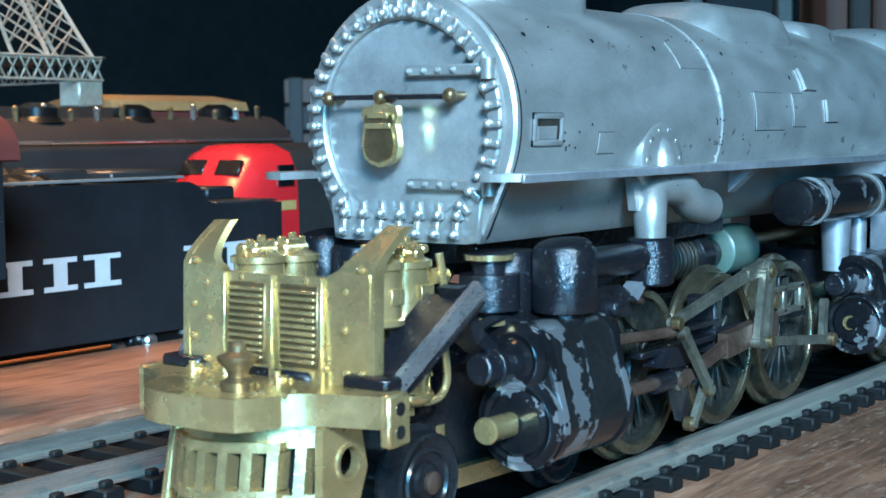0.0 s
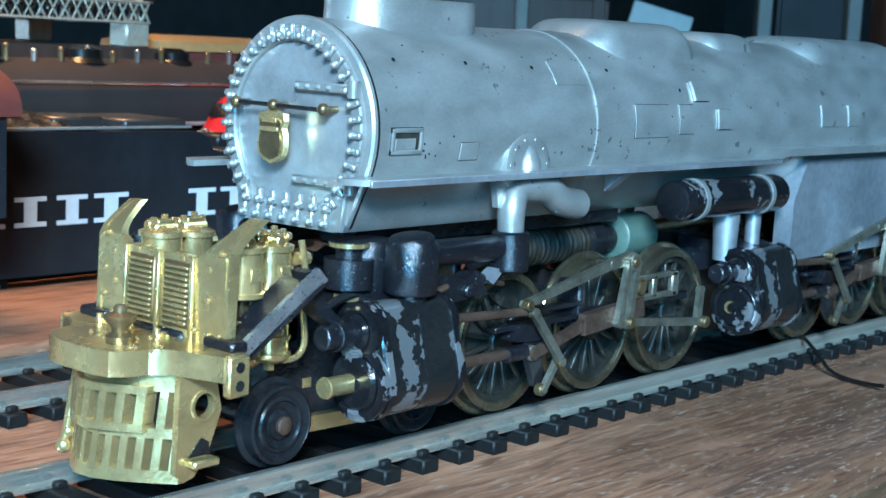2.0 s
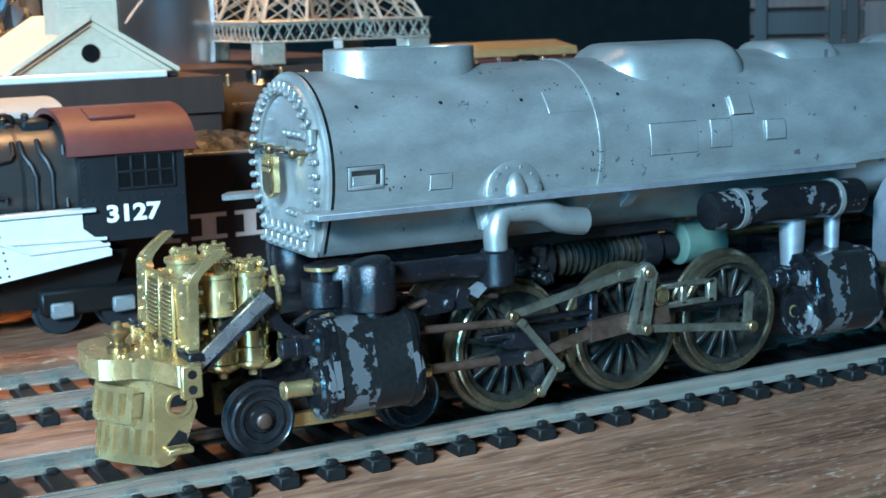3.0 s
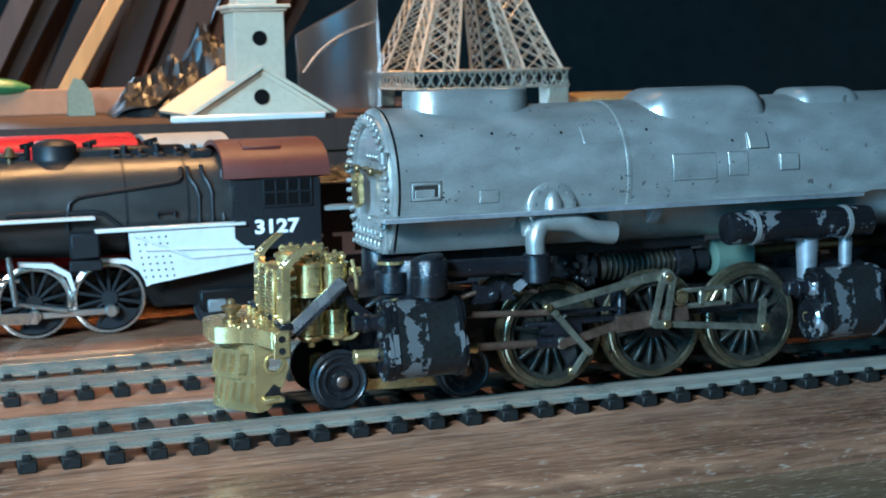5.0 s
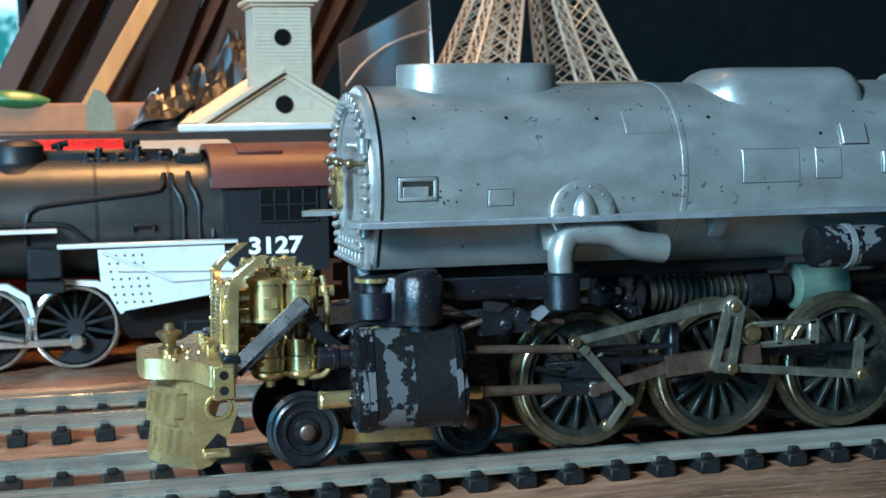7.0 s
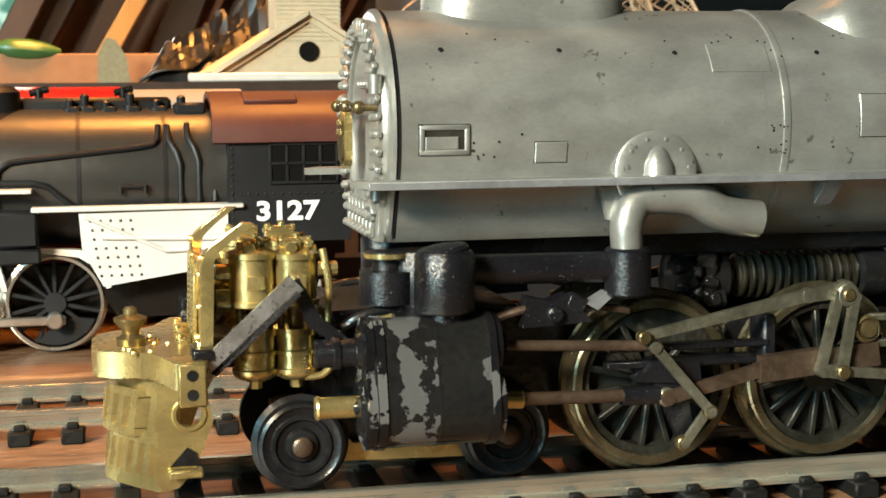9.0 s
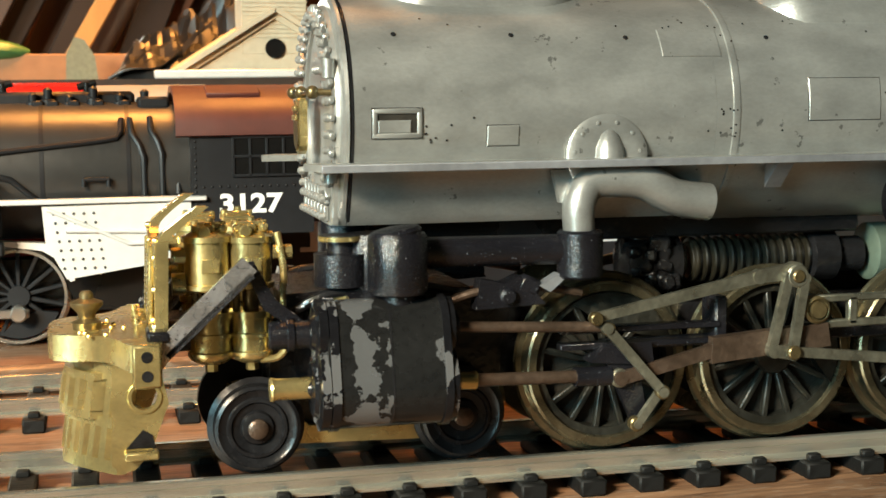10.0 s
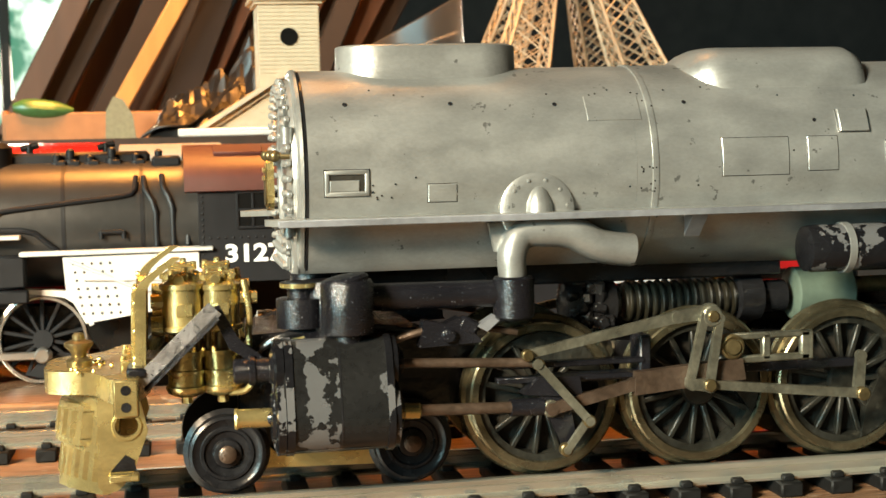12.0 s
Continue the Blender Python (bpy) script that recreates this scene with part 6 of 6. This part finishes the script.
settled(mark, 0.95, (31, 175, 47.6), (23.5, 158, RISER + 0.1))
mark = len(scene.collection.all_objects)
lattice_tower = thing("model_tower", (108, 240, 47.6), "tarnished gilt lattice tower souvenir on four splayed legs", "ornament")
TCX, TCY, HALF = 108.0, 240.0, 35.0
part("platform_floor", Solid().box((TCX, TCY, 62.8), (2 * HALF, 2 * HALF, 1.0), 0.3), PEWTER, lattice_tower, "square platform deck")
for side in range(4):
    m = Matrix.Translation((TCX, TCY, 0)) @ Matrix.Rotation(side * math.pi / 2, 4, "Z")
    s = Solid().box((0, -HALF, 63.4), (2 * HALF + 1.6, 1.6, 0.8), 0.2).box((0, -HALF, 56.2), (2 * HALF, 1.0, 0.8), 0.2)
    for k in range(15):
        x = -HALF + (k + 0.5) * 2 * HALF / 15
        for t in (-1, 1):
            s.box((x, -HALF, 59.7), (0.55, 0.5, 7.6), 0.1, Matrix.Rotation(radians(t * 30), 4, "Y"))
    s.turn(m)
    part("platform_rail", s, PEWTER, lattice_tower, "latticed gallery rail")
for sx in (-1, 1):
    for sy in (-1, 1):
        foot = (TCX + sx * 30, TCY + sy * 30)
        part("foot", Solid().box((foot[0], foot[1], 52.0), (10, 10, 8.6), 0.6), PEWTER, lattice_tower)

        def corner(i, j, z):
            """A corner bar of one splayed leg at a height."""
            t = (z - 63) / 90.0
            out = 30.0 * (1 - t) ** 1.25 + 3.0
            w = 15.0 * (1 - t) + 2.5
            return Vector((TCX + sx * (out - i * w), TCY + sy * (out - j * w), z))
        leg = Solid()
        for i in (0, 1):
            for j in (0, 1):
                leg.pipe([corner(i, j, 63 + 9 * k) for k in range(10)], 0.75, 6)
        leg = part("leg", leg, PEWTER, lattice_tower, "splayed gilt leg")
        faces = [((0, 0), (1, 0)), ((0, 1), (1, 1)), ((0, 0), (0, 1)), ((1, 0), (1, 1))]
        for p, q in faces:
            s = Solid()
            for k in range(15):
                z0, z1 = 63 + k * 5.2, 63 + (k + 2) * 5.2
                s.rod(corner(*p, z0), corner(*q, z1), 0.3, n=5).rod(corner(*q, z0), corner(*p, z1), 0.3, n=5)
            part("lattice", s, PEWTER, leg, "crossed lattice bars")

settled(mark, 0.77, (108, 205, 47.6), (108, 194.5, RISER + 0.1))
mark = len(scene.collection.all_objects)
# ---- clutter behind: leaning boards, box, sheeting, bag ----
crate = thing("cardboard_box", (-24, 330, 47.6), "open brown cardboard box holding leaning boards", "box")
part("front_flap", Solid().box((-26, 306, 52.6), (74, 1.6, 10.0), 0.3), CARD, crate)
part("back_panel", Solid().box((-26, 352, 54), (74, 1.6, 13), 0.3), CARD, crate)
for x in (-63, 11):
    part("side_panel", Solid().box((x, 329, 53), (1.6, 46, 11), 0.3), CARD, crate)
part("bottom_panel", Solid().box((-26, 329, 48.2), (73, 46, 1.0), 0.2), CARD, crate)
rng = random.Random(21)
plank_mats = [PLANK, DARK, PLANK_RED, PLANK, DARK, PLANK_PALE, PLANK, PLANK_RED, DARK, PLANK_RED, PLANK, DARK, PLANK, PLANK_RED, PLANK, DARK, PLANK_RED, PLANK]
names = {id(PLANK): "dark brown", id(PLANK_RED): "reddish mahogany", id(PLANK_PALE): "pale orange pine", id(DARK): "near-black"}
for k, mat in enumerate(plank_mats):
    x = -62 + k * 6.6 + rng.uniform(-1.5, 1.5)
    y = 318 + (k * 7) % 26
    lean_deg = 25 + rng.uniform(-5, 6)
    length, width = rng.uniform(120, 190), rng.uniform(6, 12)
    if mat is PLANK_PALE:
        width, y, length = 6.0, 311, 190
    m = Matrix.Translation((x, y, 49)) @ Matrix.Rotation(radians(lean_deg), 4, "Y") @ Matrix.Rotation(radians(rng.uniform(-10, 10)), 4, "Z")
    s = Solid().box((0, 0, length / 2), (width, 3.2, length), 0.5)
    s.turn(m)
    single("leaning_board", s, mat, names[id(mat)] + " board leaning in the cardboard box", "board", (x, y, 48.8), group="leaning boards")
mound = Solid()
rings = []
for i in range(53):
    x = -14 + i * 1.227
    ring = []
    for j in range(37):
        y = 236 + j * 1.333
        b = max(0.0, math.sin(math.pi * i / 52)) ** 0.7 * max(0.0, math.sin(math.pi * j / 36)) ** 0.6
        h = noise.noise(Vector((x * 0.09, y * 0.09, 3))) * 9 + abs(noise.noise(Vector((x * 0.16, y * 0.16, 7)))) * 13 + abs(noise.noise(Vector((x * 0.34, y * 0.34, 2)))) * 5
        ring.append((x, y, max(47.7, 47.7 + b * (14 + h + 12 * math.exp(-((x - 24) / 7) ** 2)))))
    ring += [(x, 286, 47.65), (x, 234, 47.65)]
    rings.append(ring)
heap = thing("black_sheeting", (18, 260, 47.65), "crumpled glossy black plastic sheeting heap on the riser", "sheeting")
part("crumpled_film", mound.loft(rings), FILM, heap, angle=15)
flap = []
for i in range(15):
    t = i / 14
    w = 9 * math.sin(math.pi * min(1.0, t + 0.12)) + 0.6
    x, z = -16 + 30 * t, 48.4 + 15 * t ** 1.5 + 1.6 * math.sin(t * 9)
    flap.append([(x, 238 - 3 * math.sin(t * 5), z), (x + 0.6, 238 + w * 0.5, z + 1.8 * math.sin(t * 7)), (x, 238 + w, z - 0.6), (x, 238 + w, z - 1.0), (x + 0.6, 238 + w * 0.5, z + 1.8 * math.sin(t * 7) - 0.4), (x, 238 - 3 * math.sin(t * 5), z - 0.4)])
part("loose_flap", Solid().loft(flap), FILM, heap, angle=30)
single("green_toy_part", Solid().prism([(-28, 47.7), (-18, 47.7), (-19, 56), (-22, 61), (-25, 62), (-27.6, 57)], "y", 276, 282), coat("grey_green_felt", (0.12, 0.14, 0.10), 0.8), "grey-green rounded toy panel standing on the riser", "toy part", (-23, 279, 47.65))
single("green_toy_part", Solid().loft([[(-60 + i * 3.4, 307 + 4 * math.cos(a) * s, 59.6 + 3.6 * math.sin(a) * s - 0.25 * i) for a in [math.pi * k / 5 for k in range(10)]] for i, s in enumerate((0.4, 0.9, 1.0, 1.0, 0.9, 0.7, 0.3))]), coat("leaf_green_plastic", (0.025, 0.09, 0.03), 0.4), "green plastic toy piece lying on the box", "toy part", (-50, 307, 57))
sheet = []
for i in range(13):
    x = 58 + i * 2.7
    sheet.append([(x, 262 + 3 * math.sin(i * 0.5), 47.7), (x, 262 + 3 * math.sin(i * 0.5) - 2, 62 + i * 0.4), (x, 263 + 3 * math.sin(i * 0.5 + 0.6), 76 + i * 1.45), (x, 265 + 3 * math.sin(i * 0.5 + 0.6), 76.4 + i * 1.45), (x, 264.5 + 3 * math.sin(i * 0.5), 62 + i * 0.4), (x, 266 + 3 * math.sin(i * 0.5), 47.7)])
bag = thing("plastic_bag", (74, 262, 47.65), "hazy clear plastic bag standing on the riser", "bag")
part("film", Solid().loft(sheet), BAG, bag, angle=60)
# Thin pale rod draws the white streak along the film.
part("pale_streak", Solid().pipe(smooth_path([(59, 258.6, 62), (66, 259.6, 70), (76, 261.0, 76.5), (89, 262.4, 81)], 5), 0.55, 6), PAPER, bag, "pale streak along the film")

settled(mark, 0.88, (31, 175, 47.6), (29, 158, RISER + 0.1))
mark = len(scene.collection.all_objects)
# ---- far end of the bench: boxes, papers, frames and books ----
ROW = Matrix.Rotation(radians(-47), 4, "Z")


def stood(name, x, y, size, z0, mat, label, category, tilt=0.0, group=""):
    m = Matrix.Translation((x, y, z0)) @ ROW @ Matrix.Rotation(radians(tilt), 4, "Y")
    s = Solid().box((0, 0, size[2] / 2), size, 0.8)
    s.turn(m)
    return single(name, s, mat, label, category, (x, y, z0), group=group)



def wooden_crate(x, y, size, label):
    """A crate of boards nailed to corner posts."""
    w, d, h = size
    c = thing("wooden_crate", (x, y, 0.2), label, "crate")
    m = Matrix.Translation((x, y, 0.2)) @ ROW
    part("inner_panel", Solid().box((0, 0, h / 2), (w - 6, d - 6, h - 2), 0.4).turn(m), DARK, c)
    n = 5
    for k in range(n):
        for side in (-1, 1):
            part("board", Solid().box((0, side * (d / 2 - 1.5), (k + 0.5) * h / n), (w, 3, h / n - 1.6), 0.5).turn(m), PLANK if k % 2 else PLANK_RED, c)
            part("board", Solid().box((side * (w / 2 - 1.5), 0, (k + 0.5) * h / n), (3, d - 6.2, h / n - 1.6), 0.5).turn(m), PLANK, c)
    for sx in (-1, 1):
        part("corner_post", Solid().box((sx * (w / 2 - 6), -d / 2 - 1.2, h / 2), (7, 2.2, h), 0.5).turn(m), PLANK, c)
    return c


wooden_crate(455, 335, (96, 40, 104), "brown wooden crate standing on the bench")
wooden_crate(415, 376, (60, 40, 72), "small dark brown wooden crate standing on the bench")
stood("pale_strip", 434, 316, (7, 4, 150), 0.2, DIM_PAINT, "pale upright strip of timber, coloured dim", "board")
stood("paper_stack", 476, 276, (34, 4, 82), 0.2, PAPER, "leaning white paper stack", "papers", 14)
stood("green_box", 506, 224, (74, 40, 66), 0.2, GREENBOX, "dark green metal box on the bench", "box")
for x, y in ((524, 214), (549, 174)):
    stood("door_post", x, y + 6, (8, 10, 330), 0.2, DIM_PAINT, "white-painted timber post standing upright, coloured dim", "post", group="posts")
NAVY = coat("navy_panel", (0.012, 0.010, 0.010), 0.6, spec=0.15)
panel = thing("dark_panel", (541, 198, 0.2), "dark framed panel standing upright", "panel")
at_panel = Matrix.Translation((541, 198, 0.2)) @ ROW
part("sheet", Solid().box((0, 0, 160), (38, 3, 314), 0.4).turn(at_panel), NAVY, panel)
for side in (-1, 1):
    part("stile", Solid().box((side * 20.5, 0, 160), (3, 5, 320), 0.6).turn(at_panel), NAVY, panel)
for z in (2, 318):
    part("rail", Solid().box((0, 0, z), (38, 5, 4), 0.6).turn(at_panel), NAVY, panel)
for k in range(4):
    bx, by, h = 556 + k * 9, 160 - k * 9, 150 + 12 * (k % 2)
    book = thing("old_book", (bx, by, 0.2), "old brown leather-bound book standing upright", "book", "books")
    m = Matrix.Translation((bx, by, 0.2)) @ ROW
    skin = PLANK if k % 2 else PLANK_RED
    for side in (-1, 1):
        part("cover_board", Solid().box((side * 5.0, 1.0, h / 2), (1.0, 40, h), 0.3).turn(m), skin, book)
    part("spine", Solid().box((0, -19.4, h / 2), (9.6, 1.4, h), 0.4).turn(m), skin, book)
    part("page_block", Solid().box((0, 1.0, h / 2), (8.8, 37, h - 5), 0.2).turn(m), PAPER, book, "yellowed page block")
    for z in (0.15, 0.5, 0.85):
        part("spine_band", Solid().box((0, -20.2, h * z), (10.2, 0.8, 2.4), 0.3).turn(m), skin, book)

settled(mark, 1.0, (0, 0, 0), (79, 50, 0))

# ---- garden window in the back wall ----
window = thing("window_1", (-155, 1296, 60), "small window showing bright garden light", "window", kind="structure")
part("pane", Solid().box((-155, 1308, 180), (189, 2, 219)), SKYLIGHT, window, "bright blue-green garden light")
for x in (-250, -155, -60):
    part("window_frame", Solid().box((x, 1293, 180), (10, 8, 232), 1), PLANK, window)
for z in (66, 294):
    part("window_frame", Solid().box((-155, 1293, z), (200, 8, 10), 1), PLANK, window)
# Unseen window and glowing pane, added as a housing for the west daylight.
added_window = thing("unseen_window_2", (-2110, -1390, 260), "unseen window added behind the camera to house the daylight lamp", "window", kind="structure")
part("pane", Solid().box((-2112, -1387, 840), (2, 1213, 1158)), SKYLIGHT, added_window, "glowing pane added behind the daylight lamp")
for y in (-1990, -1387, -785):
    part("window_frame", Solid().box((-2106, y, 840), (8, 30, 1158), 2), PLANK, added_window)
part("window_sill", Solid().box((-2092, -1387, 268), (50, 1210, 14), 2), PLANK, added_window)
